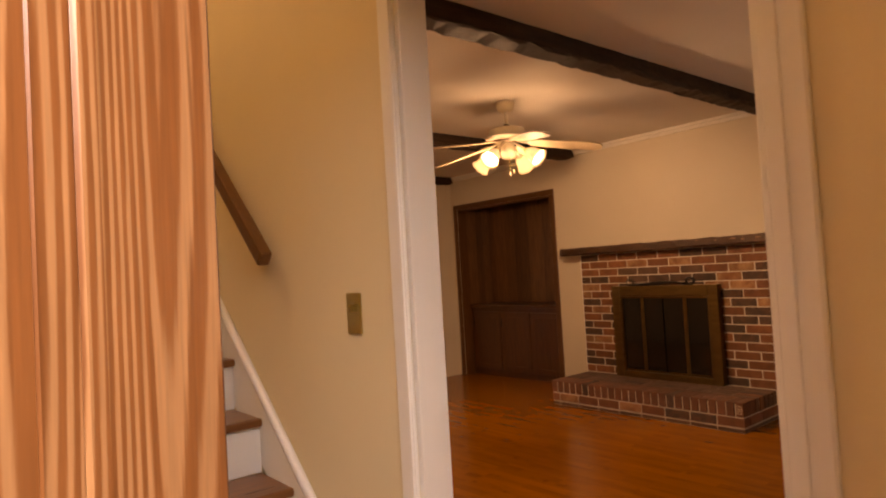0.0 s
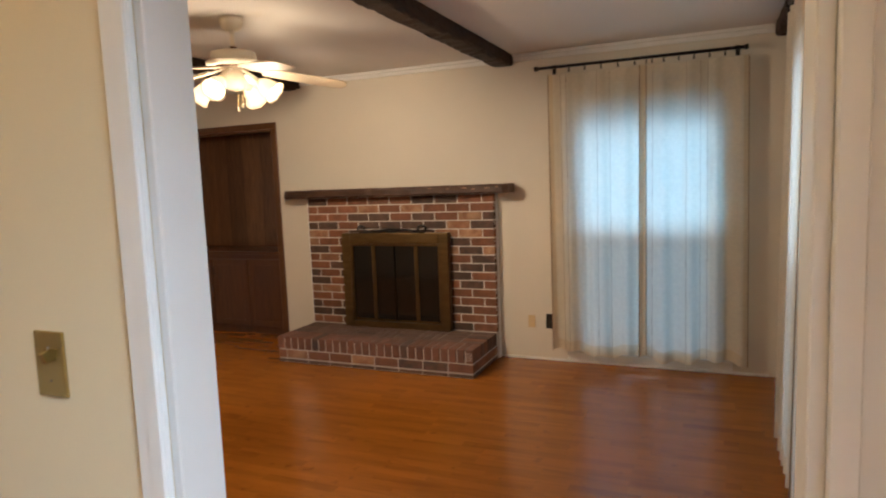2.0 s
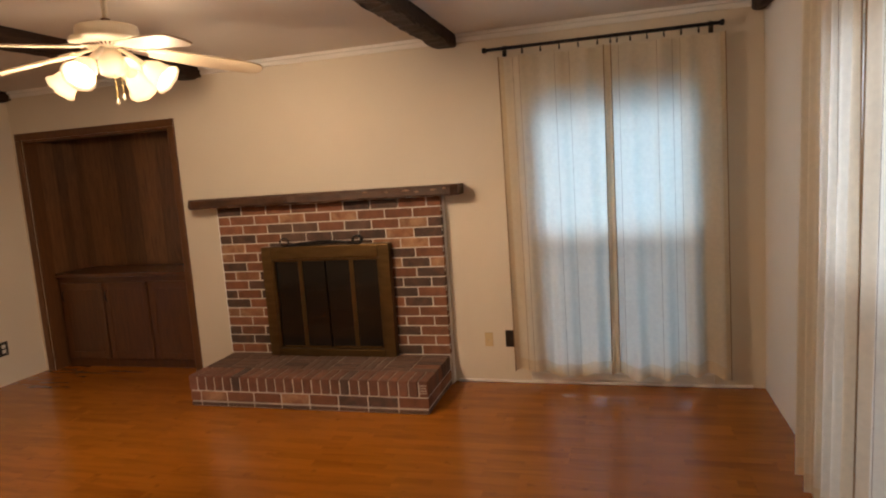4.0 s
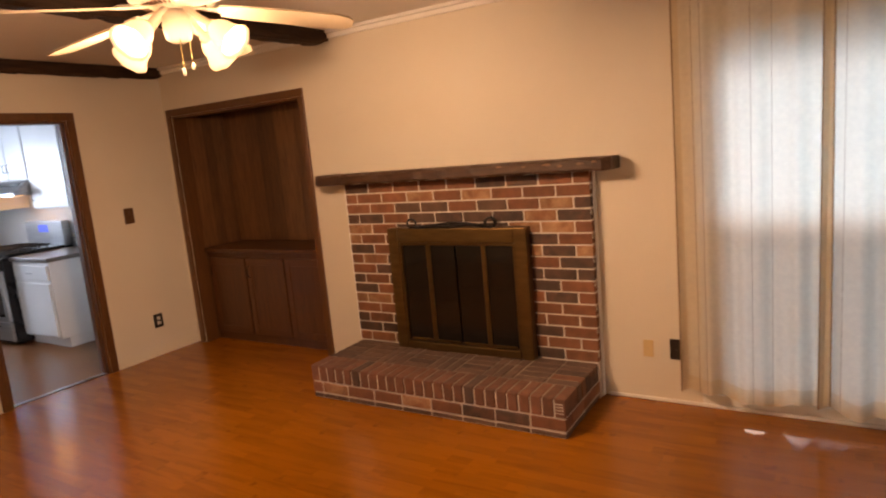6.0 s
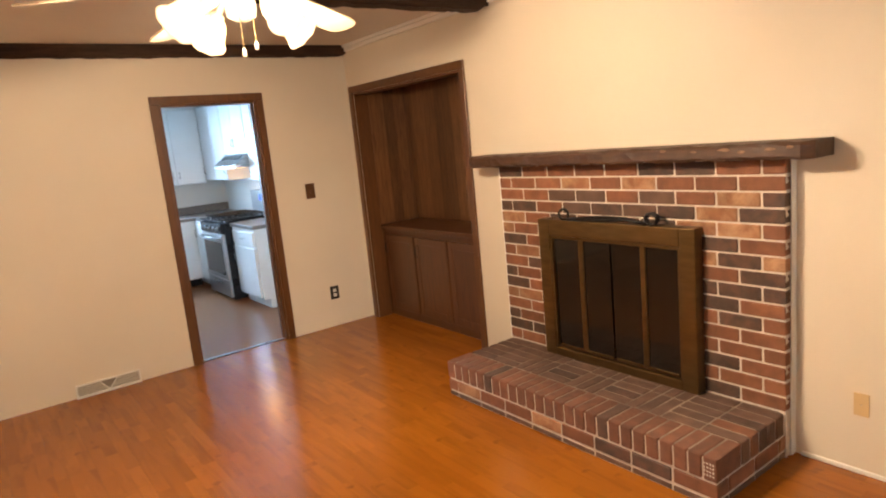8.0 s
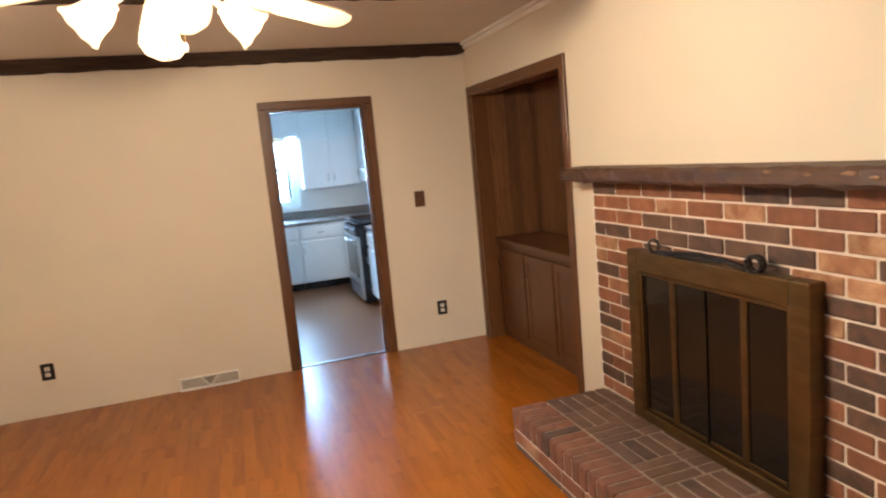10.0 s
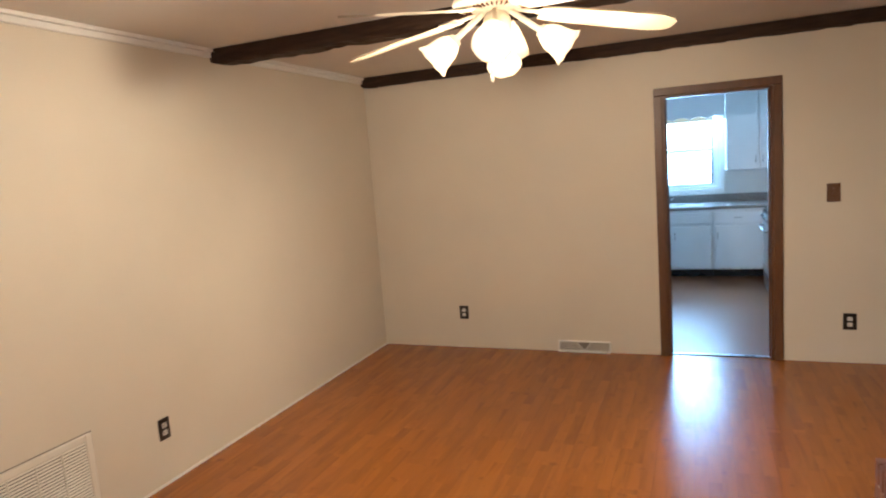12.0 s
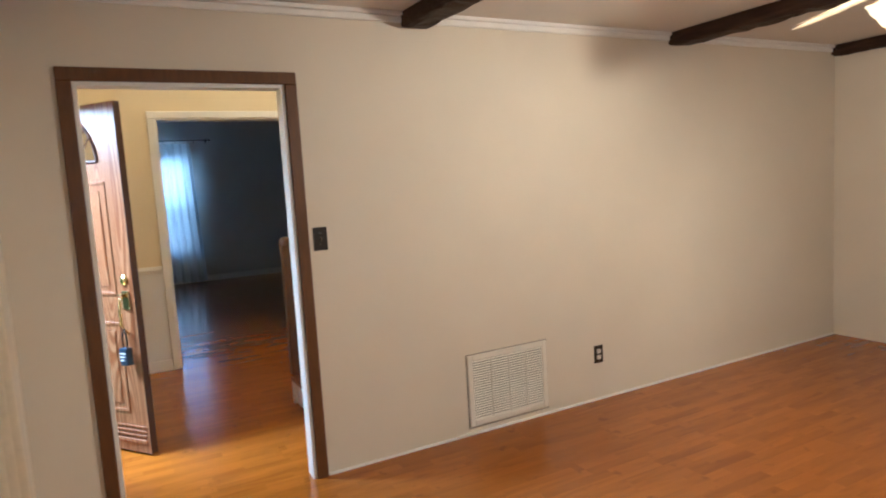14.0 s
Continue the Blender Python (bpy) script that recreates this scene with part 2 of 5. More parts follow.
M["brick_dark"] = mat("burnt_brick", (0.068, 0.042, 0.031), 0.8, var=0.25, scale=14, bump=0.6, bump_scale=90, rand=0.2, grain=0.5,
                      grain_color=(0.15, 0.065, 0.04), grain_scale=10)
M["brick_pale"] = mat("flashed_brick", (0.25, 0.115, 0.058), 0.82, var=0.22, scale=14, bump=0.6, bump_scale=90, rand=0.15, grain=0.7,
                      grain_color=(0.44, 0.28, 0.16), grain_scale=9)
M["brick_hearth"] = mat("worn_hearth_brick", (0.118, 0.066, 0.044), 0.8, var=0.25, scale=14, bump=0.6, bump_scale=90, rand=0.16, grain=0.5,
                        grain_color=(0.10, 0.06, 0.042), grain_scale=10)
M["brick_row"] = mat("brown_rowlock_brick", (0.175, 0.072, 0.040), 0.82, var=0.25, scale=14, bump=0.6, bump_scale=90, rand=0.22, grain=0.6,
                     grain_color=(0.10, 0.050, 0.034), grain_scale=11)
M["mortar_sooty"] = mat("trodden_sooty_mortar", (0.30, 0.24, 0.19), 0.9, var=0.3, scale=3, bump=0.5, bump_scale=150, grain=0.9,
                        grain_color=(0.10, 0.075, 0.06), grain_scale=3.5)
M["mortar"] = mat("pale_mortar", (0.58, 0.52, 0.45), 0.9, var=0.15, scale=20, bump=0.5, bump_scale=150)
M["brass"] = mat("antique_brass", (0.155, 0.098, 0.040), 0.38, metal=0.9, var=0.18, scale=7, stretch=(1, 1, 5))
M["dark_glass"] = mat("smoked_glass", (0.010, 0.008, 0.006), 0.09, var=0.05, spec=0.4)
M["iron"] = mat("black_iron", (0.012, 0.011, 0.011), 0.45, metal=0.4, var=0.2, scale=30)
M["cream_metal"] = mat("cream_enamel", (0.78, 0.70, 0.55), 0.35, var=0.03)
M["blade"] = mat("cream_fan_blade", (0.60, 0.50, 0.35), 0.45, var=0.05, scale=5)
M["shade"] = glowing("frosted_lit_glass", (1.0, 0.76, 0.46), 1.25)
M["curtain"] = cloth("cream_curtain", (0.80, 0.75, 0.66), 0.55, 0.0, (0.77, 0.68, 0.52))
M["curtain_hem"] = cloth("cream_curtain_hem", (0.78, 0.69, 0.54), 0.36, 0.0, (0.72, 0.60, 0.42))
# dark brown that paints the shade of the curtains' edge folds and creases
M["curtain_fold_shade"] = mat("brown_fold_shade", (0.34, 0.22, 0.12), 0.9, var=0.1)
M["sheer"] = cloth("white_sheer_curtain", (0.66, 0.73, 0.78), 0.10, 0.01)
M["glass"] = glass("window_glass")
M["sash"] = mat("white_window_sash", (0.75, 0.77, 0.78), 0.4, var=0.02)
M["plate_black"] = mat("black_plate", (0.012, 0.010, 0.009), 0.35)
M["plate_brown"] = mat("brown_plate", (0.10, 0.045, 0.018), 0.4)
M["plate_ivory"] = mat("ivory_plate", (0.60, 0.45, 0.24), 0.4, var=0.02)
M["plate_brass"] = mat("brass_plate", (0.55, 0.42, 0.16), 0.25, metal=0.9, var=0.1)
M["socket"] = mat("white_socket", (0.75, 0.72, 0.66), 0.4, var=0.02)
M["vent"] = mat("cream_vent_metal", (0.74, 0.70, 0.61), 0.45, var=0.03)
M["vent_dark"] = mat("vent_shadow_gap", (0.05, 0.042, 0.035), 0.8)
M["register_back"] = mat("register_inner_grey", (0.24, 0.22, 0.19), 0.7)
M["kitchen_white"] = mat("white_cabinet_paint", (0.82, 0.84, 0.84), 0.35, var=0.03, scale=3)
M["counter"] = mat("grey_laminate_counter", (0.20, 0.18, 0.165), 0.3, var=0.2, scale=60)
M["steel"] = mat("stainless_steel", (0.42, 0.43, 0.44), 0.28, metal=0.9, var=0.1, scale=4, stretch=(1, 1, 20))
M["stove_steel"] = mat("dark_brushed_steel", (0.46, 0.47, 0.48), 0.32, metal=0.9, var=0.1, scale=4, stretch=(1, 1, 20))
M["stove_black"] = mat("black_stove_enamel", (0.012, 0.013, 0.016), 0.2, var=0.1)


def oak(name, light, dark):
    """Cathedral-grained oak veneer: warped bands stretched along the height."""
    m = bpy.data.materials.new(name)
    m.use_nodes = True
    nd, ln = m.node_tree.nodes, m.node_tree.links
    b = nd["Principled BSDF"]
    b.inputs["Roughness"].default_value, b.inputs["Specular IOR Level"].default_value = 0.36, 0.5
    tc, mp = nd.new("ShaderNodeTexCoord"), nd.new("ShaderNodeMapping")
    mp.inputs["Scale"].default_value = (1.0, 1.0, 0.085)
    ln.new(tc.outputs["Object"], mp.inputs["Vector"])
    big = nd.new("ShaderNodeTexNoise")
    big.inputs["Scale"].default_value, big.inputs["Detail"].default_value = 4.6, 1.0
    ln.new(mp.outputs[0], big.inputs["Vector"])
    mp2 = nd.new("ShaderNodeMapping")
    mp2.inputs["Scale"].default_value = (190, 190, 9)
    ln.new(tc.outputs["Object"], mp2.inputs["Vector"])
    fine = nd.new("ShaderNodeTexNoise")
    fine.inputs["Scale"].default_value, fine.inputs["Detail"].default_value = 1.0, 4
    ln.new(mp2.outputs[0], fine.inputs["Vector"])
    rings = nd.new("ShaderNodeMath")
    rings.operation = "MULTIPLY"
    rings.inputs[1].default_value = 27.0
    ln.new(big.outputs["Fac"], rings.inputs[0])
    rag = nd.new("ShaderNodeMath")
    rag.operation = "MULTIPLY_ADD"
    rag.inputs[1].default_value = 0.4
    ln.new(fine.outputs["Fac"], rag.inputs[0])
    ln.new(rings.outputs[0], rag.inputs[2])
    fr = nd.new("ShaderNodeMath")
    fr.operation = "PINGPONG"
    fr.inputs[1].default_value = 0.5
    ln.new(rag.outputs[0], fr.inputs[0])
    tot = nd.new("ShaderNodeMapRange")
    tot.interpolation_type = "SMOOTHSTEP"
    tot.inputs["From Min"].default_value, tot.inputs["From Max"].default_value = 0.10, 0.34
    ln.new(fr.outputs[0], tot.inputs["Value"])
    pore = nd.new("ShaderNodeMapRange")
    pore.inputs["From Min"].default_value, pore.inputs["From Max"].default_value = 0.35, 0.7
    pore.inputs["To Min"].default_value, pore.inputs["To Max"].default_value = 1.12, 0.86
    ln.new(fine.outputs["Fac"], pore.inputs["Value"])
    col = nd.new("ShaderNodeMix")
    col.data_type = "RGBA"
    col.inputs["A"].default_value, col.inputs["B"].default_value = (*light, 1), (*dark, 1)
    ln.new(tot.outputs[0], col.inputs["Factor"])
    toned = nd.new("ShaderNodeVectorMath")
    toned.operation = "SCALE"
    ln.new(col.outputs["Result"], toned.inputs[0])
    ln.new(pore.outputs[0], toned.inputs["Scale"])
    ln.new(toned.outputs[0], b.inputs["Base Color"])
    bp = nd.new("ShaderNodeBump")
    bp.inputs["Strength"].default_value, bp.inputs["Distance"].default_value = 0.15, 0.002
    ln.new(fine.outputs["Fac"], bp.inputs["Height"])
    ln.new(bp.outputs[0], b.inputs["Normal"])
    return m


M["door"] = oak("oak_grain_door", (0.30, 0.140, 0.062), (0.180, 0.060, 0.019))
M["door_edge"] = mat("dark_door_edge", (0.07, 0.03, 0.018), 0.5)
M["handle_brass"] = mat("polished_brass", (0.75, 0.62, 0.30), 0.2, metal=1.0, var=0.05)
M["lockbox"] = mat("blue_black_lockbox", (0.015, 0.03, 0.055), 0.35)
M["tread"] = mat("stair_tread_wood", (0.20, 0.080, 0.026), 0.3, var=0.15, scale=3, stretch=(1, 9, 9), grain=0.6,
                 grain_color=(0.10, 0.036, 0.012), grain_scale=7)
M["riser"] = mat("white_riser", (0.74, 0.74, 0.72), 0.45, var=0.04, scale=4)
M["grass"] = mat("lawn", (0.07, 0.12, 0.03), 0.9, var=0.3, scale=3)
M["leaf"] = mat("foliage", (0.06, 0.11, 0.03), 0.7, var=0.35, scale=5)
M["bark"] = mat("bark", (0.12, 0.085, 0.06), 0.9, var=0.3, scale=8)

# ---- mesh helpers ----


def box(x0, x1, y0, y1, z0, z1, bevel=0.0, bm=None, seg=1):
    b = bmesh.new()
    bmesh.ops.create_cube(b, size=1)
    bmesh.ops.transform(b, verts=b.verts, matrix=Matrix.Translation(((x0 + x1) / 2, (y0 + y1) / 2, (z0 + z1) / 2))
                        @ Matrix.Diagonal((abs(x1 - x0), abs(y1 - y0), abs(z1 - z0), 1)))
    if bevel:
        bmesh.ops.bevel(b, geom=b.edges[:], offset=bevel, segments=seg, affect="EDGES", profile=0.6)
    return join(bm, b) if bm is not None else b


def join(bm, other):
    me = bpy.data.meshes.new("tmp")
    other.to_mesh(me)
    other.free()
    bm.from_mesh(me)
    bpy.data.meshes.remove(me)
    return bm


def lathe(profile, n=24, closed=False):
    """Spin (r, z) pairs round the z axis."""
    b = bmesh.new()
    rings = [[b.verts.new((r * math.cos(2 * math.pi * k / n), r * math.sin(2 * math.pi * k / n), z)) for k in range(n)] for r, z in profile]
    for lo, hi in zip(rings, rings[1:]):
        for k in range(n):
            b.faces.new((lo[k], lo[(k + 1) % n], hi[(k + 1) % n], hi[k]))
    if closed:
        b.faces.new(list(reversed(rings[0])))
        b.faces.new(rings[-1])
    bmesh.ops.recalc_face_normals(b, faces=b.faces)
    return b


def tube(points, r, n=10):
    """A round bar along points."""
    b = bmesh.new()
    pts = [Vector(p) for p in points]
    rings = []
    for i, p in enumerate(pts):
        d = (pts[min(i + 1, len(pts) - 1)] - pts[max(i - 1, 0)]).normalized()
        u = d.orthogonal().normalized() if abs(d.z) > 0.9 else d.cross(Vector((0, 0, 1))).normalized()
        v = d.cross(u)
        rings.append([b.verts.new(p + r * (math.cos(2 * math.pi * k / n) * u + math.sin(2 * math.pi * k / n) * v)) for k in range(n)])
    for lo, hi in zip(rings, rings[1:]):
        for k in range(n):
            b.faces.new((lo[k], lo[(k + 1) % n], hi[(k + 1) % n], hi[k]))
    b.faces.new(rings[0])
    b.faces.new(list(reversed(rings[-1])))
    bmesh.ops.recalc_face_normals(b, faces=b.faces)
    return b


def moved(bm, m):
    bmesh.ops.transform(bm, verts=bm.verts, matrix=m)
    return bm


def mesh(name, bm, material, smooth=False):
    me = bpy.data.meshes.new(name)
    bm.to_mesh(me)
    bm.free()
    me.materials.append(material)
    if smooth:
        me.shade_smooth()
    return me


def part(name, bm, material, parent=None, label="", smooth=False):
    ob = new(name, mesh(name, bm, material, smooth))
    if parent is not None:
        ob.parent = parent
    if label:
        ob["label"] = label
    return ob


def thing(name, label, category, place=(0, 0, 0), turn=0, group=""):
    ob = new(name)
    ob.empty_display_size = 0.1
    ob.matrix_world = pose(*place, 0, 0, turn)
    return tagged(ob, label, category, group)


def structure(name, bm, material, label, category="wall"):
    return tagged(part(name, bm, material), label, category, kind="structure")


def frame_boxes(bm, axis, a0, a1, z0, z1, d0, d1, w, bevel=0.004, bottom=False):
    """Casing round an opening: along axis x or y from a0 to a1, d0 to d1 in depth."""
    def add(p0, p1, q0, q1):
        if axis == "y":
            box(d0, d1, p0, p1, q0, q1, bevel, bm)
        else:
            box(p0, p1, d0, d1, q0, q1, bevel, bm)
    add(a0 - w, a0, z0, z1)
    add(a1, a1 + w, z0, z1)
    add(a0 - w, a1 + w, z1 + 0.0005, z1 + w)
    if bottom:
        add(a0 - w, a1 + w, z0 - w, z0 - 0.0005)
    return bm


# ---- setting: the family room ----
XW, XE, YN, YS, H = 1.243, 5.385, 5.915, 0.0, 2.46
TOP = 2.58


def wall_along_y(name, x0, x1, y0, y1, holes, material, label, z1=TOP):
    """A wall from y0 to y1, with holes (ya, yb, za, zb) in order of y."""
    bm, at = bmesh.new(), y0
    for ya, yb, za, zb in holes:
        box(x0, x1, at, ya, 0, z1, 0, bm)
        if za > 0:
            box(x0, x1, ya, yb, 0, za, 0, bm)
        box(x0, x1, ya, yb, zb, z1, 0, bm)
        at = yb
    box(x0, x1, at, y1, 0, z1, 0, bm)
    return structure(name, bm, material, label)


def wall_along_x(name, y0, y1, x0, x1, holes, material, label, z1=TOP):
    bm, at = bmesh.new(), x0
    for xa, xb, za, zb in holes:
        box(at, xa, y0, y1, 0, z1, 0, bm)
        if za > 0:
            box(xa, xb, y0, y1, 0, za, 0, bm)
        box(xa, xb, y0, y1, zb, z1, 0, bm)
        at = xb
    box(at, x1, y0, y1, 0, z1, 0, bm)
    return structure(name, bm, material, label)


# openings
OP0, OP1, OPZ = 0.325, 1.25, 2.065
KD0, KD1, KDZ = 3.775, 4.525, 2.03
AL0, AL1, ALZ = 4.315, 5.812, 2.042
WE0, WE1, WEZ0, WEZ1 = 0.37, 1.46, 0.085, 2.02
WS0, WS1 = 2.92, 3.87
wall_along_y("wall_west", 1.197, XW, -0.13, YN, [(OP0, OP1, 0, OPZ)], M["wall"], "beige painted wall with cased opening")
wall_along_y("wall_west_foyer_face", 1.153, 1.196, -0.13, YN, [(OP0, OP1, 0, OPZ)], M["foyer_wall"], "cream painted foyer wall with cased opening")
wall_along_y("wall_east", XE, XE + 0.115, -0.13, YN + 0.115, [(WE0, WE1, WEZ0, WEZ1), (AL0, AL1, 0, ALZ)], M["wall"], "beige painted wall behind the fireplace")
wall_along_x("wall_north", YN, YN + 0.06, XW - 0.1, XE - 0.001, [(KD0, KD1, 0, KDZ)], M["wall"], "beige painted wall with kitchen doorway")
wall_along_x("wall_north_kitchen_face", YN + 0.061, YN + 0.115, XW - 0.1, XE - 0.001, [(KD0, KD1, 0, KDZ)], M["kitchen_wall"], "pale kitchen wall with doorway")
wall_along_x("wall_south", -0.13, YS, 1.244, XE - 0.001, [(WS0, WS1, WEZ0, WEZ1)], M["wall"], "beige painted wall with curtained window")
structure("ceiling", box(1.153, XE + 0.1, -0.13, YN + 0.06, H, H + 0.1), M["ceiling"], "off-white textured plaster ceiling", "ceiling")

# trims of the family room
def crown(name, pts, parent_label):
    """A small stepped cove along straight runs: (x0, x1, y0, y1, side)."""
    bm = bmesh.new()
    for x0, x1, y0, y1 in pts:
        box(x0, x1, y0, y1, H - 0.022, H - 0.0005, 0.003, bm)
        dx, dy = (x1 - x0) < 0.1, (y1 - y0) < 0.1
        if dx:
            xa = (x0, x0 + 0.022) if x0 < 3 else (x1 - 0.022, x1)
            box(*xa, y0, y1, H - 0.055, H - 0.0225, 0.004, bm)
        else:
            ya = (y0, y0 + 0.022) if y0 < 3 else (y1 - 0.022, y1)
            box(x0, x1, *ya, H - 0.055, H - 0.0225, 0.004, bm)
    return structure(name, bm, M["white"], parent_label, "trim")


BEAMS = [(0.0, 0.07), (1.917, 0.15), (3.956, 0.15), (5.856, 0.058)]
ys = [0.0] + [v for y, w in BEAMS for v in (y, y + w)] + [YN]
gaps = [(0.071, 1.916), (2.068, 3.955), (4.107, 5.855)]
crown("trim", [(XW, XW + 0.04, a, b) for a, b in gaps] + [(XE - 0.04, XE, a, b) for a, b in gaps], "white painted crown moulding")


def beam(y, w):
    bm, n, rnd = bmesh.new(), 64, random.Random(int(y * 1000))
    z0 = 2.366
    ring = [(0, H - 0.0005), (0, z0 + 0.022), (0.006, z0 + 0.008), (0.02, z0), (w - 0.02, z0), (w - 0.006, z0 + 0.008), (w, z0 + 0.022), (w, H - 0.0005)]
    rows = []
    for i in range(n + 1):
        x = XW + 0.002 + (XE - XW - 0.004) * i / n
        shrink = 0.012 if i in (0, n) else 0.0
        rows.append([bm.verts.new((x, y + min(max(v + rnd.uniform(-0.004, 0.004), 0), w), min(zz + (rnd.uniform(-0.005, 0.006) + (0.016 if rnd.random() < 0.08 else 0) + shrink if zz < H - 0.01 else 0), H - 0.0005))) for v, zz in ring])
    for a, b in zip(rows, rows[1:]):
        for k in range(len(ring) - 1):
            bm.faces.new((a[k], a[k + 1], b[k + 1], b[k]))
    bm.faces.new(rows[0])
    bm.faces.new(list(reversed(rows[-1])))
    bmesh.ops.recalc_face_normals(bm, faces=bm.faces)
    ob = part("ceiling_beam", bm, M["beam"])
    return tagged(ob, "dark-stained rough-hewn wooden beam under the ceiling", "beam", "ceiling beams")


for y, w in BEAMS:
    beam(y, w)

# white bottom edge under the window side of the east wall
structure("baseboard", box(XE - 0.012, XE - 0.0005, 0.075, 2.055, 0.0, 0.022, 0.004), M["white"], "narrow white strip along the floor", "baseboard")
bm = bmesh.new()
box(XW + 0.0005, XW + 0.009, 1.315, YN - 0.01, 0.0, 0.012, 0, bm)
structure("trim_west_floor", bm, M["white"], "thin white caulked floor edge", "trim")

# cased openings
o = structure("trim_opening_family_room", frame_boxes(bmesh.new(), "y", OP0, OP1, 0, OPZ, XW + 0.0005, XW + 0.018, 0.06), M["casing"], "brown-stained wooden door casing", "trim")
bm = bmesh.new()
box(1.150, XW + 0.003, OP0 - 0.001, OP0 + 0.018, 0.0, OPZ, 0.002, bm)
box(1.150, XW + 0.003, OP1 - 0.018, OP1 + 0.001, 0.0, OPZ, 0.002, bm)
box(1.150, XW + 0.003, OP0 + 0.0185, OP1 - 0.0185, OPZ - 0.018, OPZ + 0.001, 0.002, bm)
structure("trim_opening_jamb", bm, M["white"], "white painted jamb lining the opening", "trim")
bm = frame_boxes(bmesh.new(), "y", OP0, OP1, 0, OPZ, 1.136, 1.1525, 0.062)
frame_boxes(bm, "y", OP0, OP1, 0, OPZ, 1.130, 1.136, 0.028, 0.002)
structure("trim_opening_foyer", bm, M["white"], "cream-white painted moulded door casing", "trim")
structure("trim_kitchen_door", frame_boxes(bmesh.new(), "x", KD0, KD1, 0, KDZ, YN - 0.018, YN - 0.0005, 0.06), M["casing"], "brown-stained wooden door casing", "trim")
bm = bmesh.new()
box(KD0 - 0.001, KD0 + 0.018, YN - 0.003, YN + 0.12, 0, KDZ, 0.002, bm)
box(KD1 - 0.018, KD1 + 0.001, YN - 0.003, YN + 0.12, 0, KDZ, 0.002, bm)
box(KD0 + 0.0185, KD1 - 0.0185, YN - 0.003, YN + 0.12, KDZ - 0.018, KDZ + 0.001, 0.002, bm)
box(KD0 + 0.0185, KD0 + 0.030, YN + 0.04, YN + 0.075, 0, KDZ - 0.019, 0.002, bm)
box(KD1 - 0.030, KD1 - 0.0185, YN + 0.04, YN + 0.075, 0, KDZ - 0.019, 0.002, bm)
structure("trim_kitchen_jamb", bm, M["casing"], "brown-stained wooden door jamb with stop", "trim")
structure("trim_threshold", box(KD0 + 0.019, KD1 - 0.019, YN + 0.03, YN + 0.07, 0, 0.008, 0.003), M["steel"], "thin metal floor threshold strip", "trim")

# ---- alcove with built-in cupboard ----
AX = 5.935
structure("trim_alcove", frame_boxes(bmesh.new(), "y", AL0, AL1, 0, ALZ, XE - 0.018, XE - 0.0005, 0.06), M["casing"], "brown-stained wooden casing round the alcove", "trim")
bm = bmesh.new()
box(XE + 0.116, AX + 0.1, AL0 - 0.06, AL0, 0, 2.3, 0, bm)
box(XE + 0.116, AX + 0.1, AL1, AL1 + 0.06, 0, 2.3, 0, bm)
box(AX + 0.012, AX + 0.1, AL0, AL1, 0, 2.3, 0, bm)
box(XE + 0.116, AX + 0.012, AL0, AL1, ALZ + 0.06, 2.3, 0, bm)
structure("wall_alcove", bm, M["panel"], "dark wood alcove walls", "wall")
bm = bmesh.new()
box(XE - 0.001, XE + 0.13, AL0, AL0 + 0.016, 0, ALZ, 0.002, bm)
box(XE - 0.001, XE + 0.13, AL1 - 0.016, AL1, 0, ALZ, 0.002, bm)
box(XE - 0.001, XE + 0.13, AL0 + 0.0165, AL1 - 0.0165, ALZ - 0.016, ALZ, 0.002, bm)
structure("trim_alcove_jamb", bm, M["casing"], "brown-stained wooden alcove jamb", "trim")
panelling = thing("wall_panelling", "dark-stained vertical wooden board panelling in the alcove", "panelling", (AX, AL0, 0.86))
rnd = random.Random(5)
y = AL0 + 0.003
while y < AL1 - 0.02:
    w = min(rnd.choice((0.10, 0.13, 0.16, 0.19)), AL1 - 0.003 - y)
    part("panel_board", moved(box(0, 0.011, 0, w - 0.001, 0, 1.235), pose(0, y - AL0, 0)), M["panel"], panelling)
    y += w
x = XE + 0.132
while x < AX - 0.03:
    w = min(rnd.choice((0.11, 0.15)), AX - 0.004 - x)
    for yy in (AL0 + 0.001, AL1 - 0.012):
        part("panel_board", moved(box(0, w - 0.001, 0, 0.011, 0, 1.235), pose(x - AX, yy - AL0, 0)), M["panel"], panelling)
    x += w

cup = thing("built_in_cabinet", "dark wooden built-in cupboard with three doors in the alcove", "cabinet", (XE + 0.13, AL0, 0))
CF = 0.02
part("body", box(CF + 0.02, AX - XE - 0.135, 0.017, AL1 - AL0 - 0.017, 0.0, 0.82, 0.003), M["cabinet_wood"], cup)
bm = bmesh.new()
wd = AL1 - AL0 - 0.034
for z0, z1 in ((0.0, 0.09), (0.76, 0.8195)):
    box(CF, CF + 0.0195, 0.017, 0.017 + wd, z0, z1, 0.003, bm)
for k in range(4):
    yy = 0.017 + k * (wd - 0.05) / 3
    box(CF, CF + 0.0195, yy, yy + 0.05, 0.0905, 0.7595, 0.003, bm)
part("face_frame", bm, M["cabinet_wood"], cup)
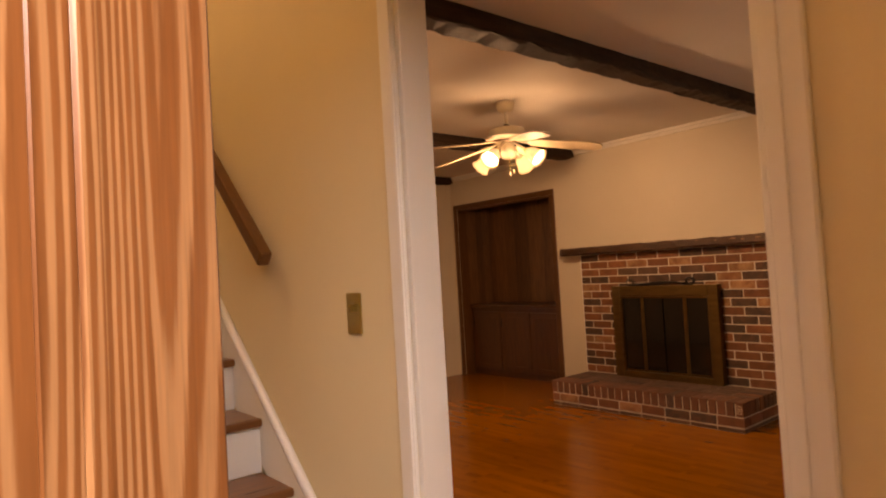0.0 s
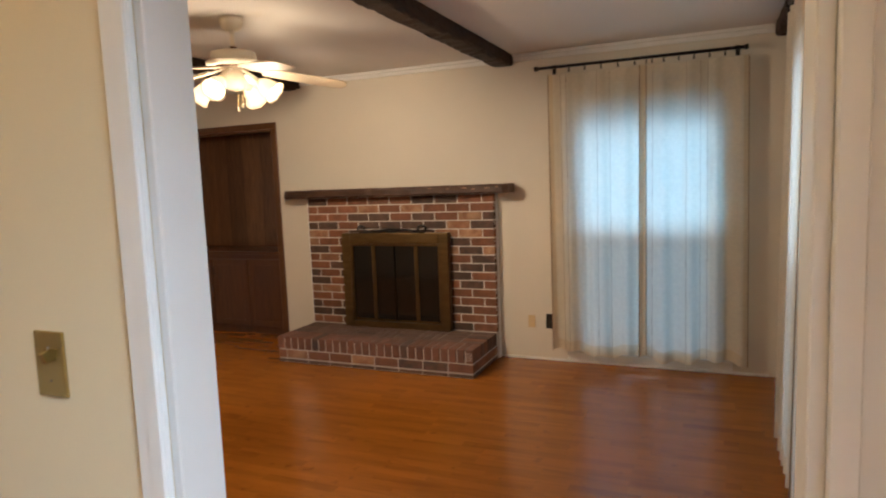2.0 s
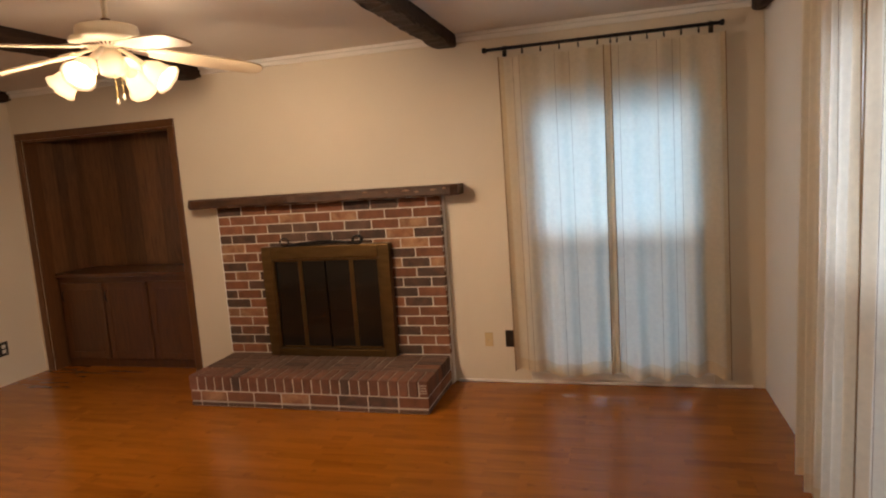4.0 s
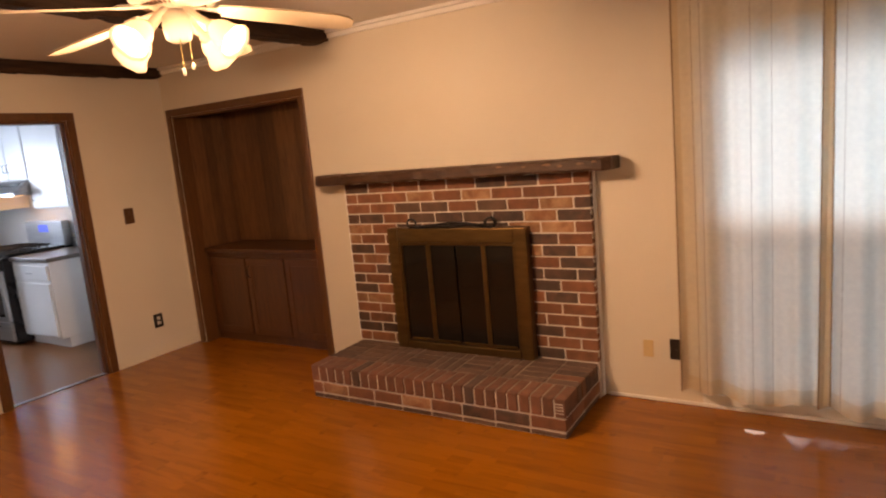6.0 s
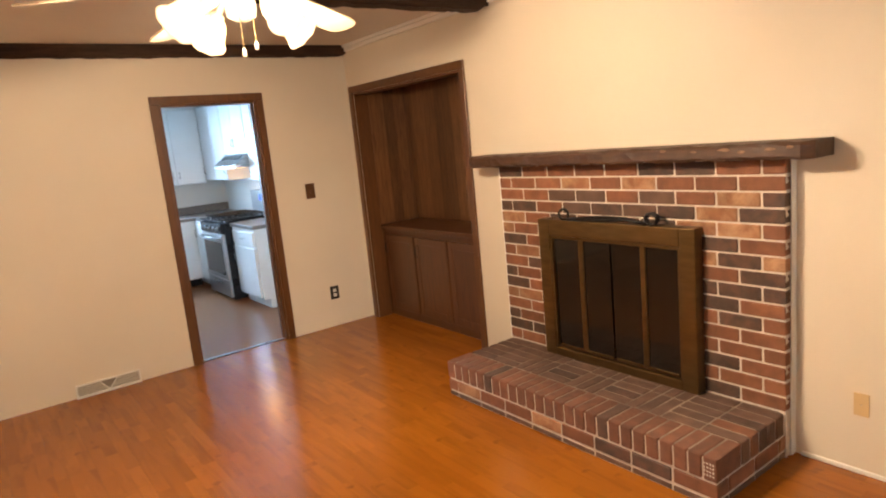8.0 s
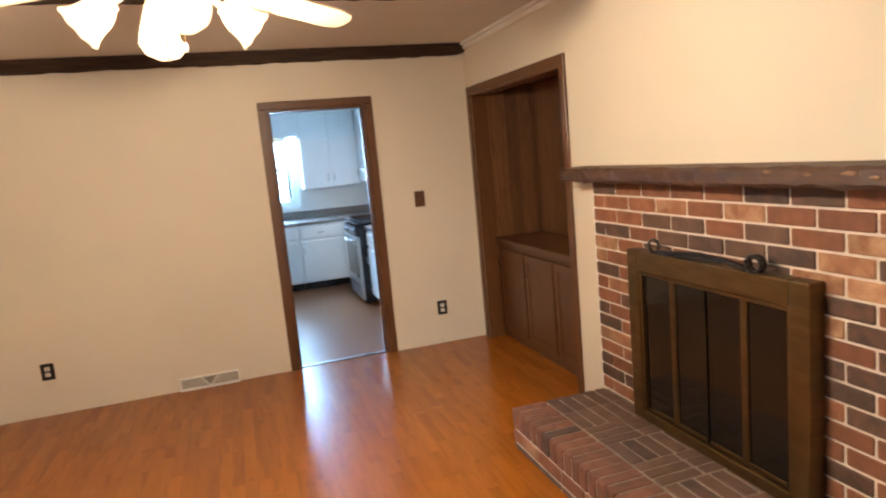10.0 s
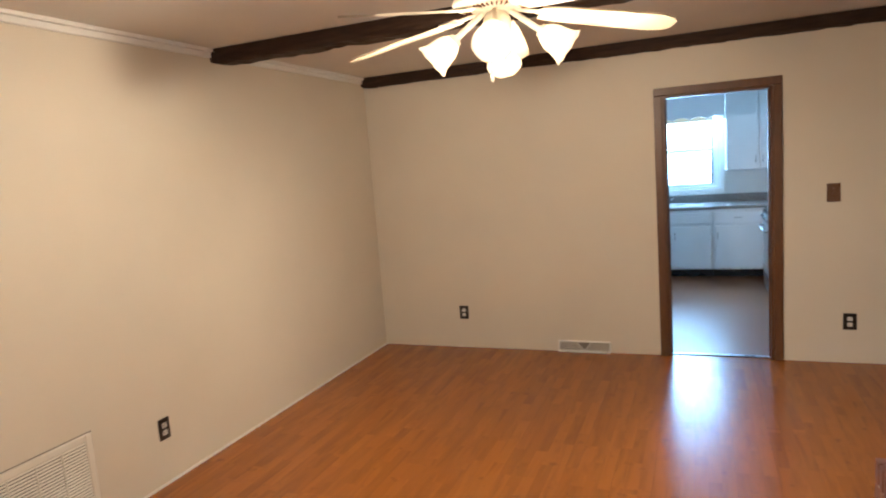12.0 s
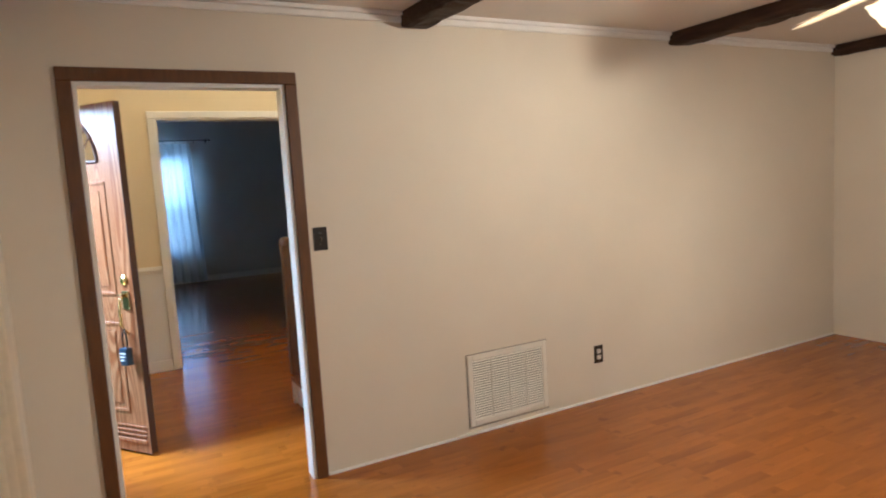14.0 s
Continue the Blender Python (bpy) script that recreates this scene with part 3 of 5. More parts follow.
for k in range(3):
    y0 = 0.017 + 0.05 + k * (wd - 0.05) / 3 - 0.012
    y1 = y0 + (wd - 0.05) / 3 - 0.05 + 0.024
    bm = box(CF - 0.019, CF - 0.001, y0, y1, 0.08, 0.77, 0.004)
    d = part("door", bm, M["cabinet_wood"], cup)
    bm = bmesh.new()
    for a0, a1, b0, b1 in ((y0, y0 + 0.05, 0.08, 0.77), (y1 - 0.05, y1, 0.08, 0.77), (y0 + 0.0505, y1 - 0.0505, 0.08, 0.14), (y0 + 0.0505, y1 - 0.0505, 0.71, 0.77)):
        box(CF - 0.026, CF - 0.0195, a0, a1, b0, b1, 0.002, bm)
    part("door_frame", bm, M["cabinet_wood"], d)
    hy = y0 + 0.03 if k != 1 else y1 - 0.03
    hy = y1 - 0.03 if k == 2 else hy
    part("handle", tube([(CF - 0.026, hy, 0.60), (CF - 0.048, hy, 0.615), (CF - 0.05, hy, 0.65), (CF - 0.048, hy, 0.685), (CF - 0.026, hy, 0.70)], 0.005, 8), M["iron"], d, "small dark bar handle", True)
part("countertop", box(-0.02, AX - XE - 0.131, 0.0165, AL1 - AL0 - 0.0165, 0.8205, 0.855, 0.006, seg=2), M["cabinet_wood"], cup)

# ---- fireplace ----
fire = thing("fireplace", "red and burnt brick fireplace with raised hearth and pale mortar", "fireplace", (XE, 2.97, 0))
FY0, FY1, FX, FZ0, FZ1 = 2.088, 3.895, 5.300, 0.222, 1.375
GY0, GY1, GZ1 = 2.50, 3.48, 0.985
HX, HY0, HY1 = 4.728, 2.092, 3.878


def rel(bm, ob):
    return moved(bm, ob.matrix_world.inverted())


bm = bmesh.new()
for a, b, c, d in ((FY0, GY0, 0.0, FZ1), (GY1, FY1, 0.0, FZ1), (GY0, GY1, GZ1, FZ1)):
    part("mortar", rel(box(FX + 0.006, XE - 0.001, a + 0.003, b - 0.003 if b == FY1 else b, c, d), fire), M["mortar"], fire)
bm = bmesh.new()
box(HX + 0.007, FX + 0.02, HY0 + 0.007, HY1 - 0.007, 0.0, FZ0 - 0.014, 0, bm)
part("hearth_core", rel(bm, fire), M["mortar"], fire)
part("hearth_bed", rel(box(HX + 0.02, FX + 0.02, HY0 + 0.02, HY1 - 0.02, FZ0 - 0.0135, FZ0 - 0.005), fire), M["mortar_sooty"], fire, "sooty trodden mortar")

rnd = random.Random(11)
brick_meshes = {}


def brick(kind, sx, sy, sz, x, y, z, parent):
    """One brick of that size, its least corner at x, y, z."""
    key = (kind, round(sx, 3), round(sy, 3), round(sz, 3))
    if key not in brick_meshes:
        b = box(0, sx, 0, sy, 0, sz, min(0.004, sz * 0.1))
        r = random.Random(hash(key[1:]) % 1000)
        for v in b.verts:
            v.co += Vector((r.uniform(-1, 1), r.uniform(-1, 1), r.uniform(-1, 1))) * 0.0012
        brick_meshes[key] = mesh("brick", b, M[kind])
    ob = new("brick", brick_meshes[key])
    ob.parent = parent
    ob.location = Vector((x, y, z)) - parent.location + Vector((rnd.uniform(-0.002, 0.001), 0, 0))
    return ob


def brick_kind():
    r = rnd.random()
    return "brick_dark" if r < 0.22 else ("brick_pale" if r < 0.42 else "brick")


COURSES, J = 16, 0.0105
ch = (FZ1 - FZ0) / COURSES
for c in range(COURSES):
    z = FZ0 + c * ch + J / 2
    sz = ch - J
    y = FY1
    lengths = [0.203] * 12 if c % 2 else [0.0965] + [0.203] * 12
    for L in lengths:
        y1, y0 = y, max(y - L, FY0)
        if y1 - y0 > 0.03:
            spans = [(y0, y1)]
            if z < GZ1 - 0.01:
                spans = []
                if y0 > GY1 - 0.03 or y1 < GY0 + 0.03:
                    spans = [(y0, y1)]
                else:
                    if y1 > GY1:
                        spans.append((GY1, y1))
                    if y0 < GY0:
                        spans.append((y0, GY0))
            for a, b in spans:
                sooty = 1.02 < z < 1.20 and 2.62 < (a + b) / 2 < 3.40 and rnd.random() < 0.7
                brick("brick_hearth" if sooty else brick_kind(), 0.09, round(b - a, 3), round(sz, 4), FX, a, z, fire)
        y -= L + J
        if y <= FY0 + 0.02:
            break
# hearth: a course of stretchers, then bricks on edge
z0, zs = 0.040, 0.066
for side in ("front", "a", "b"):
    lo, hi = (HY0, HY1) if side == "front" else (HX + 0.1, XE - 0.02 if side == "a" else FX + 0.1)
    p = lo
    while p < hi - 0.04:
        L = min(0.203, hi - p)
        if side == "front":
            brick(brick_kind(), 0.09, round(L, 3), zs, HX, p, z0, fire)
        else:
            brick(brick_kind(), round(L, 3), 0.09, zs, p, HY0 if side == "a" else HY1 - 0.09, z0, fire)
            brick("brick_hearth", round(L, 3), 0.088, 0.024, p + 0.002, HY0 + 0.002 if side == "a" else HY1 - 0.09, 0.003, fire)
        if side == "front":
            brick("brick_hearth", 0.088, round(L, 3), 0.024, HX + 0.002, p, 0.003, fire)
        p += L + J
zr, hr = z0 + zs + J, FZ0 - (z0 + zs + J)
RL, RW = 0.19, 0.057


def hearth_kind():
    r = rnd.random()
    return "brick_hearth" if r < 0.88 else ("brick_dark" if r < 0.95 else "brick")


n = 26
pitch = (HY1 - HY0 + J) / n
for k in range(n):
    brick("brick_row" if rnd.random() < 0.85 else "brick_dark", RL, round(pitch - J, 4), round(hr, 4), HX, HY0 + k * pitch, zr, fire)
p = HX + RL + J
m = 5
pw = (FX - p) / m
for k in range(m):
    for yy in (HY0, HY1 - RL):
        brick(hearth_kind(), round(pw - J, 4), RL, round(hr, 4), p + k * pw, yy, zr, fire)
q0, q1 = HY0 + RL + J, HY1 - RL - J
blocks = 7
bw = (q1 - q0 + J) / blocks
for b in range(blocks):
    y0 = q0 + b * bw
    if b % 2 == 0:
        for k in range(m):
            brick(hearth_kind(), round(pw - J, 4), round(bw - J, 4), round(hr, 4), p + k * pw, y0, zr, fire)
    else:
        for k in range(3):
            sw = (bw) / 3
            for x0, L in ((p, 0.20), (p + 0.211, FX - p - 0.222)):
                brick(hearth_kind(), round(L, 3), round(sw - J, 4), round(hr, 4), x0, y0 + k * sw, zr, fire)

# one corner brick shows its cored face
bm = bmesh.new()
for i in range(4):
    for j in range(4):
        box(HX - 0.0035, HX - 0.0025, HY0 + 0.011 + 0.013 * i, HY0 + 0.018 + 0.013 * i, zr + 0.022 + 0.017 * j, zr + 0.030 + 0.017 * j, 0.0, bm)
part("core_holes", rel(bm, fire), M["mortar"], fire, "pale mortar-filled core holes")

# glass doors in a brass frame
scr = thing("fireplace_doors", "antique brass framed smoked glass bifold fireplace doors", "fireplace doors", (5.262, 2.99, FZ0))
SY, SZ = 1.03, 0.84
W = 0.085
bm = bmesh.new()
for a0, a1, b0, b1 in ((-SY / 2, -SY / 2 + W, 0, SZ), (SY / 2 - W, SY / 2, 0, SZ), (-SY / 2 + W + 0.0005, SY / 2 - W - 0.0005, SZ - W * 1.15, SZ), (-SY / 2 + W + 0.0005, SY / 2 - W - 0.0005, 0, 0.055)):
    box(-0.035, 0.037, a0, a1, b0, b1, 0.008, bm, 2)
part("frame", bm, M["brass"], scr)
bm = bmesh.new()
for a0, a1, b0, b1 in ((-SY / 2 + W, -SY / 2 + W + 0.014, 0.056, SZ - 0.1), (SY / 2 - W - 0.014, SY / 2 - W, 0.056, SZ - 0.1), (-SY / 2 + W + 0.0145, SY / 2 - W - 0.0145, SZ - 0.115, SZ - 0.099)):
    box(-0.028, -0.005, a0, a1, b0, b1, 0.003, bm)
part("inner_trim", bm, M["brass"], scr)
inner = SY - 2 * W - 0.03
for k in range(4):
    y0 = -SY / 2 + W + 0.015 + k * inner / 4
    leaf = part("door_panel", box(-0.012, -0.006, y0 + 0.006, y0 + inner / 4 - 0.006, 0.06, SZ - 0.116), M["dark_glass"], scr, "smoked glass panel")
    bm = bmesh.new()
    for a in ((y0 + 0.0005, y0 + 0.011) if k in (1, 3) else (y0 + inner / 4 - 0.013, y0 + inner / 4 - 0.0005),):
        box(-0.022, -0.004, a[0] - 0.004, a[1] + 0.004, 0.058, SZ - 0.1155, 0.003, bm)
    box(-0.018, -0.0125, y0 + 0.014, y0 + inner / 4 - 0.014, 0.058, 0.075, 0.002, bm)
    part("stile", bm, M["brass"], leaf, "thin brass stile")
bm = box(0.021, 0.09, -SY / 2 + 0.06, SY / 2 - 0.06, 0.0, SZ - 0.06)
part("firebox", bm, M["iron"], scr)

# black tongs lying on the frame
tz = FZ0 + SZ
tong = thing("fireplace_tongs", "black iron fireplace tongs lying on the brass frame", "tongs", (5.25, 2.97, tz + 0.006))
part("arm", tube([(0.0, 0.30, 0.0), (0.004, 0.2, 0.008), (0.0, 0.05, 0.022), (-0.004, -0.1, 0.018), (0.0, -0.22, 0.0)], 0.009, 8), M["iron"], tong, "", True)
part("arm", tube([(-0.02, 0.30, 0.0), (-0.012, 0.2, 0.0), (-0.006, 0.05, 0.004), (-0.012, -0.1, 0.016), (-0.02, -0.22, 0.004)], 0.009, 8), M["iron"], tong, "", True)
for x0, y0, dy in ((0.0, -0.22, -1), (-0.02, -0.22, -1), (-0.01, 0.30, 1)):
    pts = [(x0, y0 + dy * (0.035 - 0.035 * math.cos(a)), 0.026 + 0.030 * math.sin(a)) for a in [i * 2 * math.pi / 16 for i in range(17)]]
    part("loop", tube(pts, 0.007, 8), M["iron"], tong, "", True)

# mantel
mant = thing("mantel_shelf", "rough-hewn dark wooden mantel beam above the brick", "mantel", (XE, 3.0, 1.378))
bm, rnd2 = bmesh.new(), random.Random(3)
y0, y1, x0, h = 1.935, 4.09, 5.185, 0.072
ring = [(x0 + 0.012, 0), (x0, 0.014), (x0, h - 0.014), (x0 + 0.014, h), (XE - 0.001, h), (XE - 0.001, 0)]
rows, n = [], 44
for i in range(n + 1):
    y = y0 + (y1 - y0) * i / n
    e = 0.03 if i in (0, n) else 0
    rows.append([bm.verts.new((x + (rnd2.uniform(-0.006, 0.006) + e if x < 5.3 else 0), y, z + (rnd2.uniform(-0.004, 0.004) if x < 5.3 else 0))) for x, z in ring])
for a, b in zip(rows, rows[1:]):
    for k in range(len(ring)):
        bm.faces.new((a[k], a[(k + 1) % len(ring)], b[(k + 1) % len(ring)], b[k]))
bm.faces.new(rows[0])
bm.faces.new(list(reversed(rows[-1])))
bmesh.ops.recalc_face_normals(bm, faces=bm.faces)
part("shelf", moved(bm, pose(-XE, -3.0, 0)), M["mantel"], mant)
for yy, zz, ww in ((2.10, 0.045, 0.05), (2.22, 0.038, 0.035), (2.30, 0.050, 0.06), (2.44, 0.046, 0.03), (2.02, 0.052, 0.03), (2.60, 0.055, 0.04)):
    b = bmesh.new()
    bmesh.ops.create_icosphere(b, subdivisions=2, radius=1)
    r_ = random.Random(int(yy * 100))
    for v in b.verts:
        v.co *= r_.uniform(0.75, 1.15)
    bmesh.ops.transform(b, verts=b.verts, matrix=pose(x0 - XE - 0.001, yy - 3.0, zz) @ Matrix.Diagonal((0.006, ww / 2, 0.007, 1)))
    part("worn_spot", b, M["worn"], mant, "pale chipped spot in the wood")
# trim white instead of wall beige paints in the light on both strips
structure("trim_fireplace_side", box(FX + 0.040, XE - 0.0005, FY0 - 0.007, FY0 - 0.0005, 0.0, 1.375, 0.002), M["white"], "white painted strip beside the brick, whitened for the light on it", "trim")
structure("trim_fireplace_far_side", box(FX + 0.004, XE - 0.0005, FY1 + 0.0005, FY1 + 0.013, FZ0 - 0.0, 1.375, 0.002), M["white"], "white painted strip beside the brick, whitened for the light on it", "trim")

# ---- windows and curtains ----


def sash_window(name, width, z0, z1, m, label, mid=0.5):
    """A double-hung window in a wall: local x along the wall, y outwards from the room face, at the pose m."""
    w = tagged(new(name), label, "window", kind="structure")
    w.matrix_world = m
    bm = bmesh.new()
    for a0, a1, b0, b1 in ((0, 0.03, z0, z1), (width - 0.03, width, z0, z1), (0.0305, width - 0.0305, z0, z0 + 0.03), (0.0305, width - 0.0305, z1 - 0.03, z1)):
        box(a0, a1, 0.01, 0.115, b0, b1, 0.002, bm)
    part("window_frame", bm, M["sash"], w)
    zm = z0 + (z1 - z0) * mid
    for lo, hi, d in ((z0 + 0.031, zm + 0.02, 0.045), (zm - 0.02, z1 - 0.031, 0.078)):
        bm = bmesh.new()
        for a0, a1, b0, b1 in ((0.031, 0.075, lo, hi), (width - 0.075, width - 0.031, lo, hi), (0.0755, width - 0.0755, lo, lo + 0.04), (0.0755, width - 0.0755, hi - 0.04, hi)):
            box(a0, a1, d, d + 0.028, b0, b1, 0.002, bm)
        s = part("sash", bm, M["sash"], w)
        g = part("pane", box(0.07, width - 0.07, d + 0.012, d + 0.015, lo + 0.035, hi - 0.035), M["glass"], s)
        g.visible_shadow = False
    part("insect_screen", box(0.031, width - 0.031, 0.109, 0.1105, z0 + 0.031, zm), M["screen"], w, "grey insect screen")
    bm = frame_boxes(bmesh.new(), "x", 0, width, z0, z1, -0.014, -0.0005, 0.06, 0.003, True)
    part("casing", bm, M["white"], w)
    return w


sash_window("window_1", WE1 - WE0, WEZ0, WEZ1, pose(XE, WE1, 0, 0, 0, -90), "white double-hung window behind curtains")
sash_window("window_2", WS1 - WS0, WEZ0, WEZ1, pose(WS1, YS, 0, 0, 0, 180), "white double-hung window behind curtains")


def curtain_panel(name, width, z0, z1, seed, waves, material, label, group, parent_m, depth=0.028, flare=1.0, lean=0.0, hem_material=None):
    """A hanging panel with folds: local x along the rod from 0, y into the room."""
    rnd = random.Random(seed)
    nx, nz = 110, 26
    ph = [rnd.uniform(0, 6.28) for _ in range(4)]
    bm = bmesh.new()
    rows = []
    for j in range(nz + 1):
        v = j / nz
        row = []
        for i in range(nx + 1):
            u = i / nx
            amp = depth * (0.45 + 0.75 * (1 - v))
            fold = math.sin(u * waves * 6.283 + ph[0] + 0.9 * math.sin(u * 5 + ph[1])) + 0.28 * math.sin(u * waves * 2.1 * 6.283 + ph[2] + v * 1.6)
            x = width * (0.5 + (u - 0.5) * (1 + (flare - 1) * (1 - v))) + lean * (1 - v) * math.sin(v * 3.0)
            hem = (0.012 * math.sin(u * waves * 6.283 + ph[3]) + 0.020 * math.sin(u * 7.5 + ph[1])) * (1 - v) ** 3 - 0.010 * v * abs(math.sin(u * 3.1416 * 4))
            row.append(bm.verts.new((x, amp * fold, z0 + (z1 - z0) * v + hem)))
        rows.append(row)
    strip = [[row[i].co.copy() for row in rows] for i in range(nx + 1)]
    for a, b in zip(rows, rows[1:]):
        for k in range(nx):
            bm.faces.new((a[k], a[k + 1], b[k + 1], b[k]))
    if hem_material:
        for k, f in enumerate(bm.faces):
            i, j = k % nx, k // nx
            f.material_index = 1 if i < 5 or i >= nx - 5 or j < 1 else 0
    ob = part(name, bm, material, None, "", True)
    ob.matrix_world = parent_m
    if hem_material:
        ob.data.materials.append(hem_material)
        # brown tubes paint the shade of the turned-back edge on both sides
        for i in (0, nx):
            part("edge_shade", tube([p + Vector((0, 0.003, 0)) for p in strip[i]], 0.0034, 6), M["curtain_fold_shade"], ob, "brown tube coloured as the shade of the edge fold", True)
        # thin brown lines paint the dark of four fold creases
        for i in sorted(rnd.sample(range(14, nx - 14, 7), 4)):
            part("crease_shade", tube([p + Vector((0, 0.0015, 0)) for p in strip[i]], 0.0011, 5), M["curtain_fold_shade"], ob, "thin brown line painted as a shaded fold crease", True)
    return tagged(ob, label, "curtain", group)


def curtain_rod(length, m, z, rings, label):
    rod = thing("curtain_rod", label, "curtain rod")
    rod.matrix_world = m
    part("pole", tube([(0, 0, z), (length * 0.5, 0, z), (length, 0, z)], 0.011, 12), M["iron"], rod, "", True)
    for x in (-0.012, length + 0.012):
        part("finial", box(x - 0.014, x + 0.014, -0.017, 0.017, z - 0.017, z + 0.017, 0.006), M["iron"], rod)
    for x in (0.11, length - 0.04):
        bm = box(x - 0.008, x + 0.008, -0.084, -0.010, z - 0.006, z + 0.006, 0.002)
        box(x - 0.014, x + 0.014, -0.0845, -0.078, z - 0.04, z + 0.03, 0.002, bm)
        part("bracket", bm, M["iron"], rod)
    for x in rings:
        pts = [(x, 0.017 * math.cos(a), z - 0.004 + 0.017 * math.sin(a)) for a in [i * 2 * math.pi / 12 for i in range(13)]]
        r = part("ring", tube(pts, 0.0025, 6), M["iron"], rod, "", True)
        part("clip", box(x - 0.006, x + 0.006, -0.003, 0.003, z - 0.045, z - 0.021, 0.001), M["iron"], r)
    return rod


RINGS = [0.13, 0.24, 0.36, 0.48, 0.60, 0.72, 0.80, 0.84, 0.92, 1.02, 1.12, 1.22, 1.32, 1.39]
curtain_rod(1.44, Matrix(((0, -1, 0, 5.300), (-1, 0, 0, 1.70), (0, 0, 1, 0), (0, 0, 0, 1))), 2.318, RINGS, "black metal curtain rod with clip rings")
EM = Matrix(((0, -1, 0, 5.300), (-1, 0, 0, 1.62), (0, 0, 1, 0), (0, 0, 0, 1)))
curtain_panel("curtain", 0.72, 0.100, 2.265, 4, 4, M["curtain"], "cream cotton curtain panel with soft folds, drawn shut", "east window curtains", EM, depth=0.020, flare=0.98, hem_material=M["curtain_hem"])
EM2 = Matrix(((0, -1, 0, 5.285), (-1, 0, 0, 0.945), (0, 0, 1, 0), (0, 0, 0, 1)))
curtain_panel("curtain", 0.715, 0.098, 2.265, 9, 4, M["curtain"], "cream cotton curtain panel with soft folds, drawn shut", "east window curtains", EM2, depth=0.020, flare=1.04, hem_material=M["curtain_hem"])
SM = Matrix(((1, 0, 0, 2.32), (0, 1, 0, 0.095), (0, 0, 1, 0), (0, 0, 0, 1)))
curtain_rod(1.86, SM, 2.318, RINGS, "black metal curtain rod with clip rings")
curtain_panel("curtain", 0.98, 0.05, 2.265, 14, 6, M["curtain"], "cream cotton curtain panel with soft folds, drawn shut", "south window curtains", Matrix(((1, 0, 0, 2.38), (0, 1, 0, 0.10), (0, 0, 1, 0), (0, 0, 0, 1))), hem_material=M["curtain_hem"])
curtain_panel("curtain", 0.70, 0.05, 2.265, 15, 6, M["curtain"], "cream cotton curtain panel with soft folds, drawn shut", "south window curtains", Matrix(((1, 0, 0, 3.46), (0, 1, 0, 0.095), (0, 0, 1, 0), (0, 0, 0, 1))), hem_material=M["curtain_hem"])

# ---- ceiling fan ----
fan = thing("ceiling_fan", "cream ceiling fan with five blades and four lit tulip lamps", "ceiling fan", (FAN[0], FAN[1], H))
part("canopy", lathe([(0.0, 0), (0.062, 0), (0.066, -0.02), (0.055, -0.06), (0.03, -0.075), (0.0, -0.076)], 28), M["cream_metal"], fan, "", True)
part("downrod", lathe([(0.012, -0.07), (0.012, -0.19)], 12), M["cream_metal"], fan, "", True)
part("collar", lathe([(0.0, -0.16), (0.019, -0.162), (0.022, -0.18), (0.03, -0.19), (0, -0.191)], 16), M["casing"], fan, "", True)
part("motor", lathe([(0.0, -0.19), (0.10, -0.19), (0.122, -0.196), (0.127, -0.21), (0.128, -0.238), (0.150, -0.246), (0.155, -0.258), (0.145, -0.268), (0.115, -0.276), (0.075, -0.284), (0.045, -0.29), (0.0, -0.291)], 36), M["cream_metal"], fan, "", True)
bm = bmesh.new()
for k in range(40):
    a = 2 * math.pi * k / 40
    join(bm, moved(box(0.088, 0.112, -0.0025, 0.0025, -0.285, -0.2765), pose(0, 0, 0, 0, 0, math.degrees(a))))
part("motor_vents", bm, M["casing"], fan, "dark ventilation slots")
part("fitter", lathe([(0.0, -0.288), (0.035, -0.289), (0.048, -0.31), (0.052, -0.35), (0.046, -0.395), (0.02, -0.41), (0.0, -0.411)], 24), M["cream_metal"], fan, "", True)


def blade_mesh():
    bm = bmesh.new()
    outline = [(0.16, -0.045), (0.24, -0.055), (0.42, -0.064), (0.585, -0.066), (0.635, -0.053), (0.656, -0.022), (0.656, 0.022), (0.635, 0.053), (0.585, 0.066), (0.42, 0.064), (0.24, 0.055), (0.16, 0.045)]
    top = [bm.verts.new((x, y, 0.0035)) for x, y in outline]
    bot = [bm.verts.new((x, y, -0.0035)) for x, y in outline]
    bm.faces.new(top)
    bm.faces.new(list(reversed(bot)))
    for k in range(len(outline)):
        bm.faces.new((bot[k], bot[(k + 1) % len(outline)], top[(k + 1) % len(outline)], top[k]))
    bmesh.ops.recalc_face_normals(bm, faces=bm.faces)
    return moved(bm, pose(0, 0, 0, -11, 0, 0))


